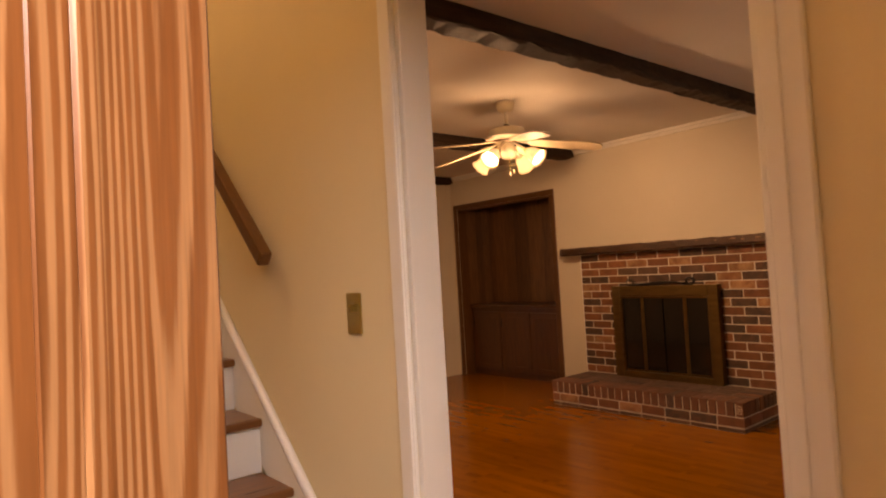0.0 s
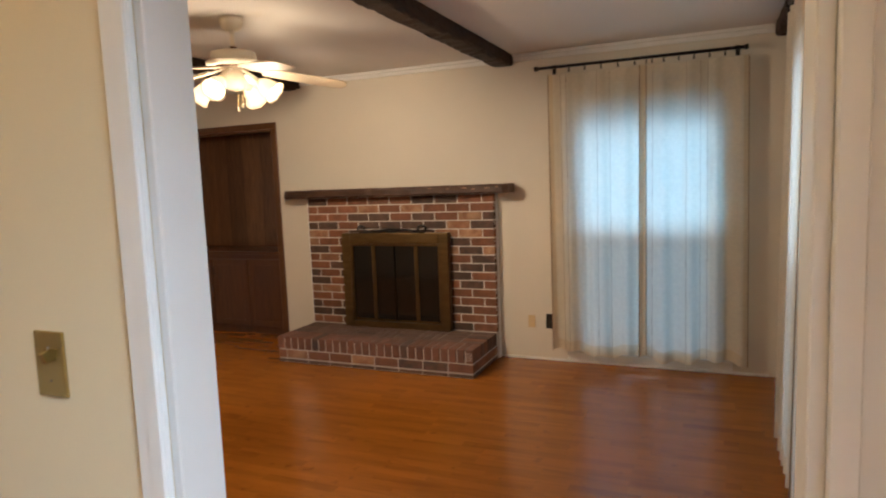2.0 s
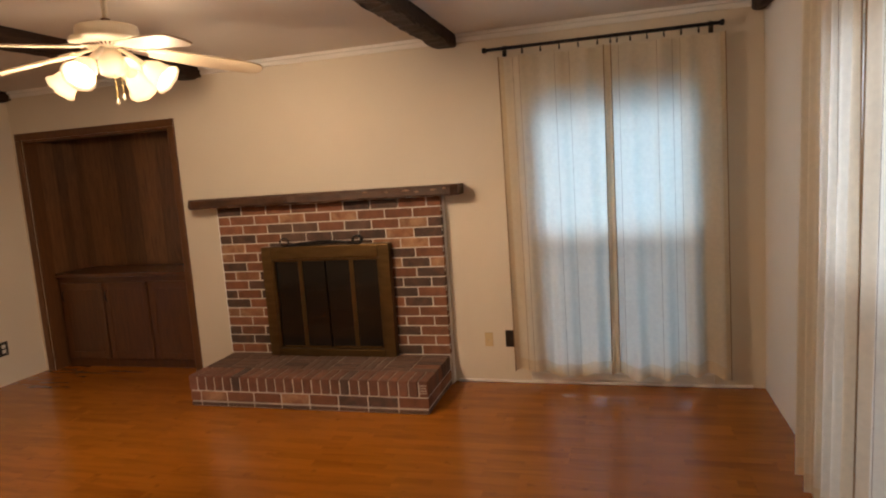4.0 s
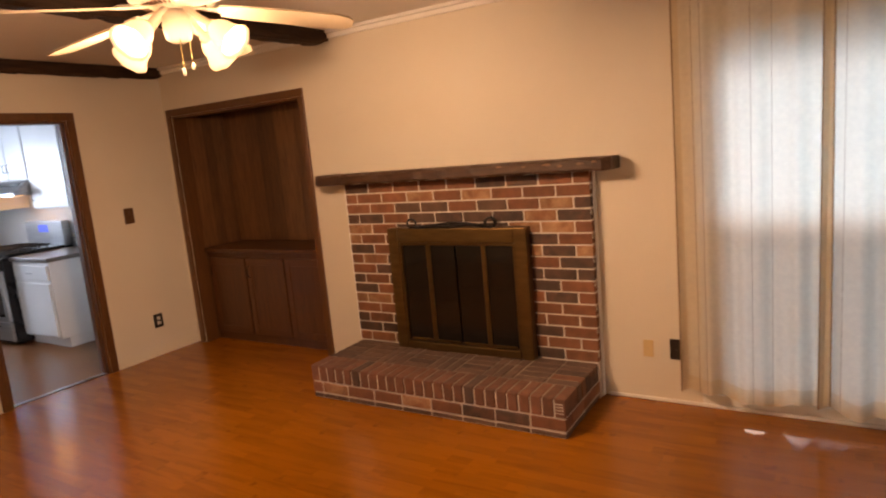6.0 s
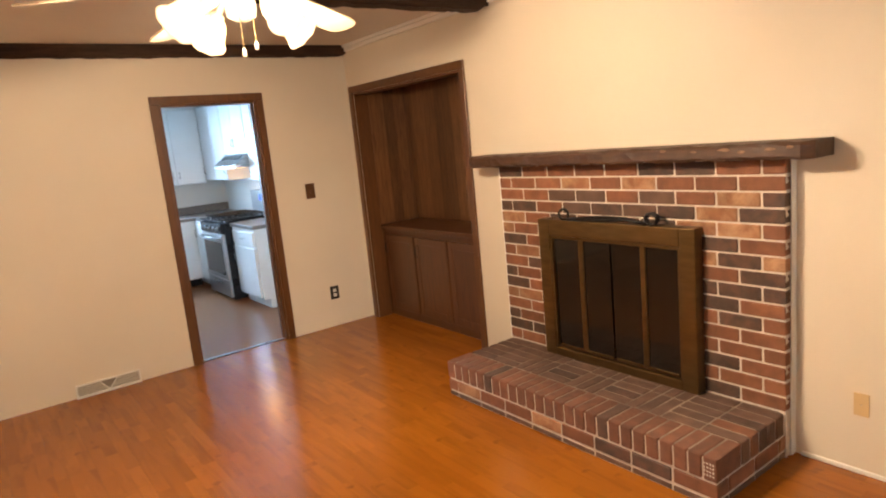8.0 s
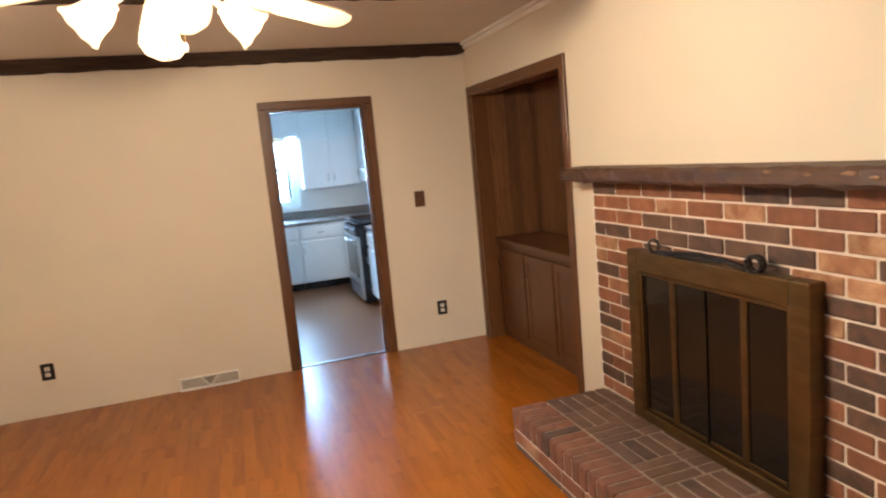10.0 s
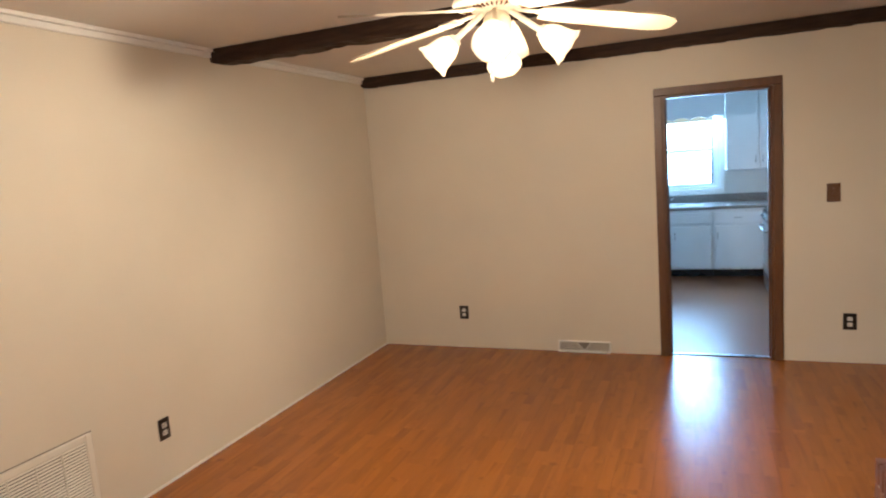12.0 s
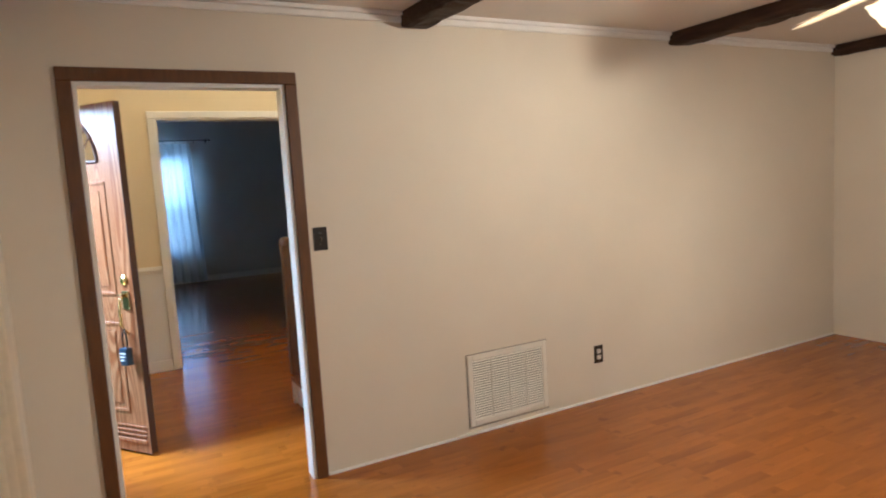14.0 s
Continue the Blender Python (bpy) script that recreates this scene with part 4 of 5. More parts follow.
BLADE_Z, DROOP = -0.279, 7.4
for k in range(5):
    a = -44.5 + 72 * k
    b = part("blade", moved(blade_mesh(), pose(0, 0, BLADE_Z, 0, DROOP, a)), M["blade"], fan)
    bm = moved(box(0.06, 0.155, -0.014, 0.014, -0.012, -0.004, 0.003), pose(0, 0, BLADE_Z + 0.012, 0, DROOP, a))
    join(bm, moved(box(0.15, 0.225, -0.034, 0.034, -0.010, -0.004, 0.003), pose(0, 0, BLADE_Z + 0.011, 0, DROOP, a)))
    part("blade_iron", bm, M["cream_metal"], b)
for k in range(4):
    a = radians(12 + 90 * k)
    tilt = pose(0.117 * math.cos(a), 0.117 * math.sin(a), -0.341, 0, 0, math.degrees(a)) @ pose(0, 0, 0, 0, -53, 0)
    arm = part("lamp_arm", moved(lathe([(0.011, 0.085), (0.011, -0.035), (0.024, -0.04), (0.027, -0.06), (0.0, -0.061)], 16), tilt), M["cream_metal"], fan, "", True)
    prof = [(0.026, -0.052), (0.036, -0.065), (0.047, -0.09), (0.050, -0.115), (0.056, -0.14), (0.068, -0.160), (0.066, -0.161), (0.053, -0.14), (0.047, -0.115), (0.044, -0.09), (0.033, -0.067), (0.024, -0.055)]
    b = lathe(prof, 28)
    for v in b.verts:
        t = max(0, (-v.co.z - 0.13) / 0.03)
        ang = math.atan2(v.co.y, v.co.x)
        v.co.z += 0.0022 * t * math.sin(ang * 8)
    s = part("shade", moved(b, tilt), M["shade"], arm, "frosted tulip glass shade, lit", True)
    s.visible_shadow = False
for x, y, z in ((0.03, -0.02, -0.49), (-0.02, -0.03, -0.515)):
    c = part("pull_chain", tube([(x, y, -0.40), (x, y, -0.45), (x, y, z)], 0.0016, 6), M["handle_brass"], fan)
    part("pull_knob", moved(lathe([(0.0, 0.014), (0.005, 0.01), (0.007, 0), (0.006, -0.014), (0, -0.016)], 10), pose(x, y, z)), M["cream_metal"], c, "", True)

# ---- ground, outdoors ----
bm = bmesh.new()
bmesh.ops.create_grid(bm, x_segments=8, y_segments=8, size=600)
structure("ground", moved(bm, pose(0, 0, -0.35)), M["grass"], "green lawn around the house", "ground")


def tree(x, y, seed, h=7.0, r=2.6):
    rnd = random.Random(seed)
    t = thing("tree", "broad-leaved green garden tree on the lawn", "tree", (x, y, -0.35))
    bm = tube([(0, 0, 0), (0.06, 0.03, h * 0.25), (0.0, 0.08, h * 0.5)], 0.17, 10)
    for k in range(5):
        a, b = k * 1.3, rnd.uniform(0.5, 0.9)
        join(bm, tube([(0, 0.05, h * 0.38), (math.cos(a) * r * 0.3, math.sin(a) * r * 0.3, h * 0.55), (math.cos(a) * r * b, math.sin(a) * r * b, h * 0.75)], 0.06, 7))
    part("trunk", bm, M["bark"], t, "", True)
    bm = bmesh.new()
    for k in range(900):
        a, e, d = rnd.uniform(0, 6.283), rnd.uniform(-0.7, 1.4), r * rnd.uniform(0.3, 1.0) ** 0.5
        c = Vector((d * math.cos(a) * math.cos(e), d * math.sin(a) * math.cos(e), h * 0.68 + 0.85 * d * math.sin(e)))
        if rnd.random() < 0.25 and (int(a * 3) + int(e * 4)) % 3 == 0:
            continue
        q = Euler((rnd.uniform(0, 6), rnd.uniform(0, 6), rnd.uniform(0, 6))).to_matrix()
        s = rnd.uniform(0.10, 0.24)
        vs = [bm.verts.new(c + q @ Vector(p)) for p in ((-s, 0, 0), (0, -s * 0.55, s * 0.1), (s, 0, 0), (0, s * 0.55, s * 0.1))]
        bm.faces.new(vs)
    part("crown", bm, M["leaf"], t)


tree(2.4, 17.5, 1)
tree(6.6, 19.5, 2, 8.0, 3.2)
tree(-1.5, -9.0, 3, 7.0, 3.0)
tree(11.5, 6.5, 4, 7.5, 3.0)

# ---- foyer ----
FWX = -1.62
wall_along_x("wall_foyer_front", -0.13, YS, -8.0, 1.152, [(-0.40, 0.57, 0, 2.14)], M["foyer_wall"], "cream painted front wall with entrance")
OY0, OY1, OZ = 0.858, 2.30, 2.225
wall_along_y("wall_foyer_west", FWX - 0.06, FWX, YS, 3.40, [(OY0, OY1, 0, OZ)], M["foyer_wall"], "cream painted wall with wide opening")
wall_along_y("wall_living_east", FWX - 0.121, FWX - 0.061, YS, 3.40, [(OY0, OY1, 0, OZ)], M["grey_wall"], "grey painted wall with wide opening")
bm = bmesh.new()
frame_boxes(bm, "y", OY0, OY1, 0, OZ, FWX + 0.0005, FWX + 0.018, 0.063)
box(FWX - 0.122, FWX + 0.003, OY0 - 0.001, OY0 + 0.016, 0, OZ, 0.002, bm)
box(FWX - 0.122, FWX + 0.003, OY1 - 0.016, OY1 + 0.001, 0, OZ, 0.002, bm)
box(FWX - 0.122, FWX + 0.003, OY0 + 0.0165, OY1 - 0.0165, OZ - 0.016, OZ + 0.001, 0.002, bm)
structure("trim_living_opening", bm, M["white"], "white painted casing of the wide opening", "trim")
bm = box(FWX + 0.0005, FWX + 0.016, 0.001, OY0 - 0.064, 0.885, 0.945, 0.004)
box(FWX + 0.0165, FWX + 0.026, 0.001, OY0 - 0.064, 0.905, 0.93, 0.004, bm)
box(FWX + 0.0005, FWX + 0.014, 0.001, OY0 - 0.064, 0.0, 0.10, 0.004, bm)
structure("trim_chair_rail", bm, M["white"], "white chair rail and skirting on the foyer wall", "trim")
structure("trim_wainscot", box(FWX + 0.0003, FWX + 0.004, 0.001, OY0 - 0.064, 0.1005, 0.8845), M["kitchen_wall"], "grey-white painted wainscot under the chair rail", "trim")
structure("wall_hall_end", box(FWX - 0.1, -0.11, 3.40, 3.5, 0, 5.2), M["foyer_wall"], "cream painted hall end wall")
bm = box(1.153, 1.24, -0.13, 5.0, TOP + 0.001, 5.2)
structure("wall_stairwell_east", bm, M["foyer_wall"], "cream painted upper stairwell wall")
structure("wall_stairwell_south", box(FWX - 0.06, 1.152, -0.13, 0.0, TOP + 0.001, 5.2), M["foyer_wall"], "cream painted upper front wall")
structure("wall_stairwell_west", box(FWX - 0.06, FWX, 0.001, 3.399, TOP + 0.001, 5.2), M["foyer_wall"], "cream painted upper foyer wall")
structure("wall_stairwell_north", box(-0.109, 1.152, 5.001, 5.1, 0, 5.2), M["foyer_wall"], "cream painted stairwell end wall")
structure("wall_stairwell_side", box(-0.109, -0.06, 3.5005, 5.0, 0, 5.2), M["foyer_wall"], "cream painted stairwell side wall")
structure("ceiling_stairwell", box(FWX - 0.06, 1.24, -0.13, 5.1, 5.2005, 5.3), M["ceiling"], "white plaster ceiling", "ceiling")

# entrance frame
bm = frame_boxes(bmesh.new(), "x", -0.40, 0.57, 0, 2.14, 0.0005, 0.016, 0.06)
box(-0.401, -0.381, -0.131, 0.003, 0, 2.14, 0.002, bm)
box(0.551, 0.571, -0.131, 0.003, 0, 2.14, 0.002, bm)
box(-0.3805, 0.5505, -0.131, 0.003, 2.12, 2.141, 0.002, bm)
structure("trim_entrance", bm, M["white"], "white painted entrance door frame", "trim")

# lamp at the top of the stairwell
sl_ = thing("ceiling_lamp", "white globe pendant lamp hanging lit in the stairwell", "lamp", (-0.10, 2.45, 5.2))
part("rod", lathe([(0.05, 0.0), (0.05, -0.02), (0.008, -0.025), (0.008, -1.1), (0.04, -1.12), (0.04, -1.15)], 14), M["handle_brass"], sl_, "brass hanging rod", True)
gl_ = part("globe", moved(lathe([(0.04, 0.11), (0.085, 0.08), (0.115, 0.0), (0.085, -0.08), (0.03, -0.11), (0.0, -0.112)], 20), pose(0, 0, -1.25)), M["shade"], sl_, "lit white glass globe", True)
gl_.visible_shadow = False

# the open front door
TH = 36.3
door = tagged(new("door_1"), "open brown wood-grain front door with fanlight and brass handle", "door", kind="structure")
door.matrix_world = pose(-0.370, -0.02, 0.0, 0, 0, TH)
DW, DT, DZ0, DZ1 = 0.90, 0.022, 0.015, 2.105
bm = bmesh.new()
cx, cz, fr = 0.45, 1.775, 0.27
panels = [(0.14, 0.40, 0.26, 0.82), (0.50, 0.76, 0.26, 0.82), (0.14, 0.40, 0.98, 1.66), (0.50, 0.76, 0.98, 1.66)]
# slab, with the fanlight's square cut out and filled round the arch
for x0, x1, z0, z1 in ((0, DW, DZ0, cz - 0.005), (0, cx - fr, cz - 0.0045, DZ1), (cx + fr, DW, cz - 0.0045, DZ1), (cx - fr + 0.0003, cx + fr - 0.0003, cz + fr, DZ1)):
    box(x0, x1, -DT, DT, z0, z1, 0, bm)
N = 18
for k in range(N):
    a0, a1 = math.pi * k / N, math.pi * (k + 1) / N
    pts = [(cx + fr * math.cos(a0), cz + fr * math.sin(a0)), (cx + fr * math.cos(a1), cz + fr * math.sin(a1))]
    quad = [pts[0], (pts[0][0], cz + fr), (pts[1][0], cz + fr), pts[1]]
    for s in (-DT, DT):
        vs = [bm.verts.new((px, s, pz)) for px, pz in quad]
        try:
            bm.faces.new(vs if s > 0 else list(reversed(vs)))
        except ValueError:
            pass
slab = part("leaf", bm, M["door"], door, "brown wood-grain door leaf")
for x0, x1, z0, z1 in panels:
    bm = bmesh.new()
    for s in (-1, 1):
        lo, hi = sorted((s * DT, s * (DT + 0.006)))
        for a0, a1, b0, b1 in ((x0, x0 + 0.022, z0, z1), (x1 - 0.022, x1, z0, z1), (x0 + 0.0225, x1 - 0.0225, z0, z0 + 0.022), (x0 + 0.0225, x1 - 0.0225, z1 - 0.022, z1)):
            box(a0, a1, lo, hi, b0, b1, 0.003, bm)
        lo, hi = sorted((s * DT, s * (DT + 0.0045)))
        box(x0 + 0.055, x1 - 0.055, lo, hi, z0 + 0.055, z1 - 0.055, 0.004, bm)
    part("panel_moulding", bm, M["door"], slab)
bm = bmesh.new()
for s in (-1, 1):
    lo = -DT - 0.008 if s < 0 else DT + 0.0005
    pts = [(cx + fr * math.cos(math.pi * k / 24), lo + 0.004, cz + fr * math.sin(math.pi * k / 24)) for k in range(25)]
    join(bm, tube(pts, 0.009, 6))
    join(bm, tube([(cx - fr, lo + 0.004, cz), (cx, lo + 0.004, cz), (cx + fr, lo + 0.004, cz)], 0.009, 6))
    for ang in (45, 90, 135):
        a = radians(ang)
        join(bm, tube([(cx, lo + 0.004, cz), (cx + fr * 0.5 * math.cos(a), lo + 0.004, cz + fr * 0.5 * math.sin(a)), (cx + fr * math.cos(a), lo + 0.004, cz + fr * math.sin(a))], 0.005, 6))
fl = part("fanlight", bm, M["door_edge"], door, "arched fanlight frame")
bm = bmesh.new()
ring = [bm.verts.new((cx + fr * math.cos(math.pi * k / 24), 0, cz + fr * math.sin(math.pi * k / 24))) for k in range(25)]
f = bm.faces.new(ring)
ext = bmesh.ops.extrude_face_region(bm, geom=[f])
bmesh.ops.translate(bm, verts=[v for v in ext["geom"] if isinstance(v, bmesh.types.BMVert)], vec=(0, 0.006, 0))
g = part("pane", bm, M["glass"], fl, "half-round glass pane")
g.visible_shadow = False
part("edge", box(DW - 0.001, DW + 0.0035, -DT + 0.001, DT - 0.001, DZ0, DZ1), M["door_edge"], door, "dark door edge")
bm = box(0.02, 0.88, -DT - 0.012, -DT - 0.0005, DZ0 + 0.06, DZ0 + 0.085, 0.004)
for k in range(3):
    box(0.02, 0.88, -DT - 0.008, -DT - 0.0005, DZ0 + 0.10 + 0.028 * k, DZ0 + 0.114 + 0.028 * k, 0.003, bm)
part("weather_bars", bm, M["door"], door)
hx = 0.835
part("deadbolt", moved(lathe([(0, 0.0), (0.033, 0.0), (0.033, 0.008), (0.022, 0.014), (0.016, 0.02), (0, 0.021)], 24), pose(hx, -DT, 1.075, 90)), M["handle_brass"], door, "round brass deadbolt", True)
hs = part("handle_set", box(hx - 0.03, hx + 0.03, -DT - 0.010, -DT - 0.0005, 0.90, 1.01, 0.004, seg=2), M["handle_brass"], door, "brass handle set")
part("grip", tube([(hx, -DT - 0.01, 0.985), (hx, -DT - 0.045, 0.965), (hx, -DT - 0.055, 0.90), (hx, -DT - 0.05, 0.82), (hx, -DT - 0.03, 0.77), (hx, -DT - 0.012, 0.755)], 0.009, 10), M["handle_brass"], hs, "", True)
part("thumb_latch", box(hx - 0.012, hx + 0.012, -DT - 0.05, -DT - 0.010, 0.990, 0.997, 0.002), M["handle_brass"], hs)
lb = thing("key_lockbox", "blue-black key lockbox hanging from the door handle", "lockbox", (0, 0, 0))
lb.matrix_world = door.matrix_world @ pose(hx + 0.005, -DT - 0.048, 0.68)
part("body", box(-0.032, 0.032, -0.022, 0.022, -0.105, 0.0, 0.008, seg=2), M["lockbox"], lb)
part("shackle", tube([(-0.016, 0, -0.005), (-0.018, 0, 0.05), (-0.012, 0.0, 0.09), (0.0, 0, 0.105), (0.012, 0, 0.09), (0.018, 0, 0.05), (0.016, 0, -0.005)], 0.0055, 8), M["iron"], lb, "black shackle", True)
bm = bmesh.new()
for r in range(3):
    box(-0.022, 0.022 - 0.008 * r, -0.0232, -0.0222, -0.035 - 0.02 * r, -0.027 - 0.02 * r, 0, bm)
part("label_bars", bm, M["sash"], lb, "pale unreadable lettering bars")

# stairs
st = thing("staircase", "wooden treads with white risers rising along the wall", "staircase", (0.55, 1.46, 0))
RISE, RUN, SX0, SX1 = 0.20, 0.2315, -0.02, 1.128
for k in range(1, 14):
    ny = 1.46 + RUN * (k - 1)
    z = RISE * k
    b = box(SX0 - 0.02, SX1, ny, ny + RUN + 0.03, z - 0.03, z, 0.01, seg=2)
    part("tread", rel(b, st), M["tread"], st)
    b = box(SX0, SX1, ny + 0.03, ny + 0.045, z - RISE, z - 0.0305)
    part("riser", rel(b, st), M["riser"], st)


def skirt(x0, x1):
    bm = bmesh.new()
    s = RISE / RUN
    y0, y1 = 1.40, 4.6
    vs = []
    for y in (y0, y1):
        top = 0.27 + (y - 1.46) * s
        for x in (x0, x1):
            vs.append(bm.verts.new((x, y, max(top - 0.42, 0.0))))
            vs.append(bm.verts.new((x, y, top)))
    bmesh.ops.convex_hull(bm, input=bm.verts)
    return bm


part("skirt_board", rel(skirt(1.1285, 1.1525), st), M["white"], st, "white sloping skirt board")
bm = bmesh.new()
s = RISE / RUN
for dz in (0.275,):
    join(bm, tube([(1.135, 1.40, dz - 0.06 * s), (1.135, 3.0, dz + 1.54 * s), (1.135, 4.6, dz + 3.14 * s)], 0.017, 8))
part("skirt_cap", rel(bm, st), M["white"], st, "", True)
b = box(SX0 - 0.04, SX0 - 0.0005, 1.47, 4.4, 0.0, 0.17)
part("stringer", rel(b, st), M["white"], st)
newel = part("newel_post", rel(box(-0.10, -0.025, 1.475, 1.55, 0.201, 1.15, 0.006), st), M["casing"], st, "brown wooden newel post")
part("cap", rel(moved(lathe([(0, 0.06), (0.03, 0.055), (0.045, 0.03), (0.04, 0.012), (0.05, 0.0), (0, 0)], 20), pose(-0.0625, 1.5125, 1.15)), st), M["casing"], newel, "", True)
part("banister", rel(tube([(-0.0625, 1.55, 1.05), (-0.0625, 2.6, 1.05 + 1.05 * s), (-0.0625, 3.6, 1.05 + 2.05 * s)], 0.025, 10), st), M["casing"], st, "", True)

rail = thing("handrail", "brown wooden handrail fixed to the cream wall", "handrail", (1.10, 2.0, 1.38))
sl = math.degrees(math.atan(0.92))
b = moved(box(-0.022, 0.022, -0.02, 2.6, -0.028, 0.028, 0.010, seg=2), pose(1.083, 1.985, 1.385, sl))
part("rail", rel(b, rail), M["casing"], rail)
for d in (0.25, 1.25, 2.2):
    y, z = 1.985 + d * math.cos(radians(sl)), 1.385 + d * math.sin(radians(sl)) - 0.04
    b = tube([(1.152, y, z - 0.05), (1.11, y, z - 0.055), (1.085, y, z)], 0.007, 8)
    part("bracket", rel(b, rail), M["handle_brass"], rail, "", True)

# ---- living room beyond the foyer ----
LX = -7.6
wall_along_y("wall_living_west", LX - 0.12, LX, -0.13, 4.6, [(0.80, 1.80, 0.5, 2.3)], M["grey_wall"], "grey painted wall with curtained window", 3.1)
structure("wall_living_north", box(LX, FWX - 0.122, 4.5, 4.6, 0, 3.1), M["grey_wall"], "grey painted wall")
structure("wall_living_front", box(LX, FWX - 0.1215, 0.0005, 0.012, 0, 3.0), M["grey_wall"], "grey painted front wall")
structure("wall_living_side", box(FWX - 0.121, FWX - 0.061, 3.4005, 4.5, 0, TOP), M["grey_wall"], "grey painted wall")
structure("wall_living_upper", box(FWX - 0.121, FWX - 0.061, 0.001, 4.5, TOP + 0.0005, 3.1), M["grey_wall"], "grey painted wall")
structure("ceiling_living", box(LX - 0.12, FWX - 0.0605, -0.13, 4.6, 3.1005, 3.2), M["ceiling"], "white plaster ceiling", "ceiling")
structure("baseboard_living", box(LX + 0.0005, LX + 0.015, 0.02, 4.49, 0, 0.10, 0.004), M["white"], "white baseboard", "baseboard")
structure("floor_living", box(LX, FWX - 0.0005, 0.0005, 4.5, -0.1, 0.0), M["boards"], "dark orange laminate wood floor", "floor")
LM = Matrix(((0, -1, 0, LX), (1, 0, 0, 0.80), (0, 0, 1, 0), (0, 0, 0, 1)))
sash_window("window_4", 1.0, 0.5, 2.3, LM, "white double-hung window behind blinds and sheer curtain")
blind = thing("window_blind", "white horizontal slatted blind in the window", "blind", (LX + 0.02, 0.81, 2.3))
for k in range(58):
    part("slat", moved(box(0, 0.022, 0, 0.98, -0.0015, 0.0015), pose(0, 0, -0.03 - 0.0305 * k, 0, 25, 0)), M["sheer"], blind)
CM = Matrix(((0, 1, 0, LX + 0.10), (1, 0, 0, 0.85), (0, 0, 1, 0), (0, 0, 0, 1)))
curtain_panel("curtain", 0.98, 0.03, 2.46, 21, 8, M["sheer"], "white sheer curtain with long soft folds", "living room curtains", CM, flare=1.16)
curtain_rod(1.45, Matrix(((0, 1, 0, LX + 0.10), (1, 0, 0, 0.70), (0, 0, 1, 0), (0, 0, 0, 1))), 2.51, [0.3, 0.5, 0.7, 0.9, 1.1, 1.2], "dark metal curtain rod with rings")

# ---- kitchen ----
KB, KE, KW = 9.75, 5.42, 1.9
wall_along_x("wall_kitchen_back", KB, KB + 0.12, KW - 0.1, KE + 0.12, [(3.10, 4.27, 1.06, 2.08)], M["kitchen_wall"], "pale kitchen wall with window")
structure("wall_kitchen_east", box(KE, KE + 0.12, YN + 0.116, KB, 0, TOP), M["kitchen_wall"], "pale kitchen wall")
structure("wall_kitchen_west", box(KW - 0.1, KW, YN + 0.116, KB, 0, TOP), M["kitchen_wall"], "pale kitchen wall")
structure("ceiling_kitchen", box(KW - 0.1, KE + 0.12, YN + 0.0605, KB + 0.12, H, H + 0.1), M["ceiling"], "white kitchen ceiling", "ceiling")
structure("floor_kitchen", box(KW, KE, YN + 0.06, KB, -0.1, 0.0), M["kitchen_floor"], "glossy laminate wood kitchen floor", "floor")
sash_window("window_3", 1.17, 1.06, 2.08, pose(3.10, KB, 0), "white double-hung kitchen window above the sink")
bm = bmesh.new()
front, back = [], []
for i in range(97):
    u = i / 96
    x = 1.234 * u
    zb = 0.045 * abs(math.sin(u * 6 * math.pi)) ** 0.7 - (0.02 if u < 0.03 or u > 0.97 else 0)
    front.append((bm.verts.new((x, 0, zb)), bm.verts.new((x, 0, 0.305))))
    back.append((bm.verts.new((x, 0.018, zb)), bm.verts.new((x, 0.018, 0.305))))
for k in range(96):
    bm.faces.new((front[k][0], front[k + 1][0], front[k + 1][1], front[k][1]))
    bm.faces.new((back[k + 1][0], back[k][0], back[k][1], back[k + 1][1]))
    bm.faces.new((front[k][0], back[k][0], back[k + 1][0], front[k + 1][0]))
    bm.faces.new((front[k][1], front[k + 1][1], back[k + 1][1], back[k][1]))
v = part("window_valance", bm, M["kitchen_white"])
v.matrix_world = pose(3.10, KB - 0.32, 1.945)
tagged(v, "white painted scalloped board above the kitchen window", "valance")


def pull(x, y, z, along="z", facing="y"):
    s = -0.022
    if facing == "y":
        p = [(x, y, z - 0.045), (x, y + s, z - 0.035), (x, y + s, z + 0.035), (x, y, z + 0.045)] if along == "z" else [(x - 0.045, y, z), (x - 0.035, y + s, z), (x + 0.035, y + s, z), (x + 0.045, y, z)]
    else:
        p = [(x, y, z - 0.045), (x + s, y, z - 0.035), (x + s, y, z + 0.035), (x, y, z + 0.045)] if along == "z" else [(x, y - 0.045, z), (x + s, y - 0.035, z), (x + s, y + 0.035, z), (x, y + 0.045, z)]
    return tube(p, 0.0045, 8)


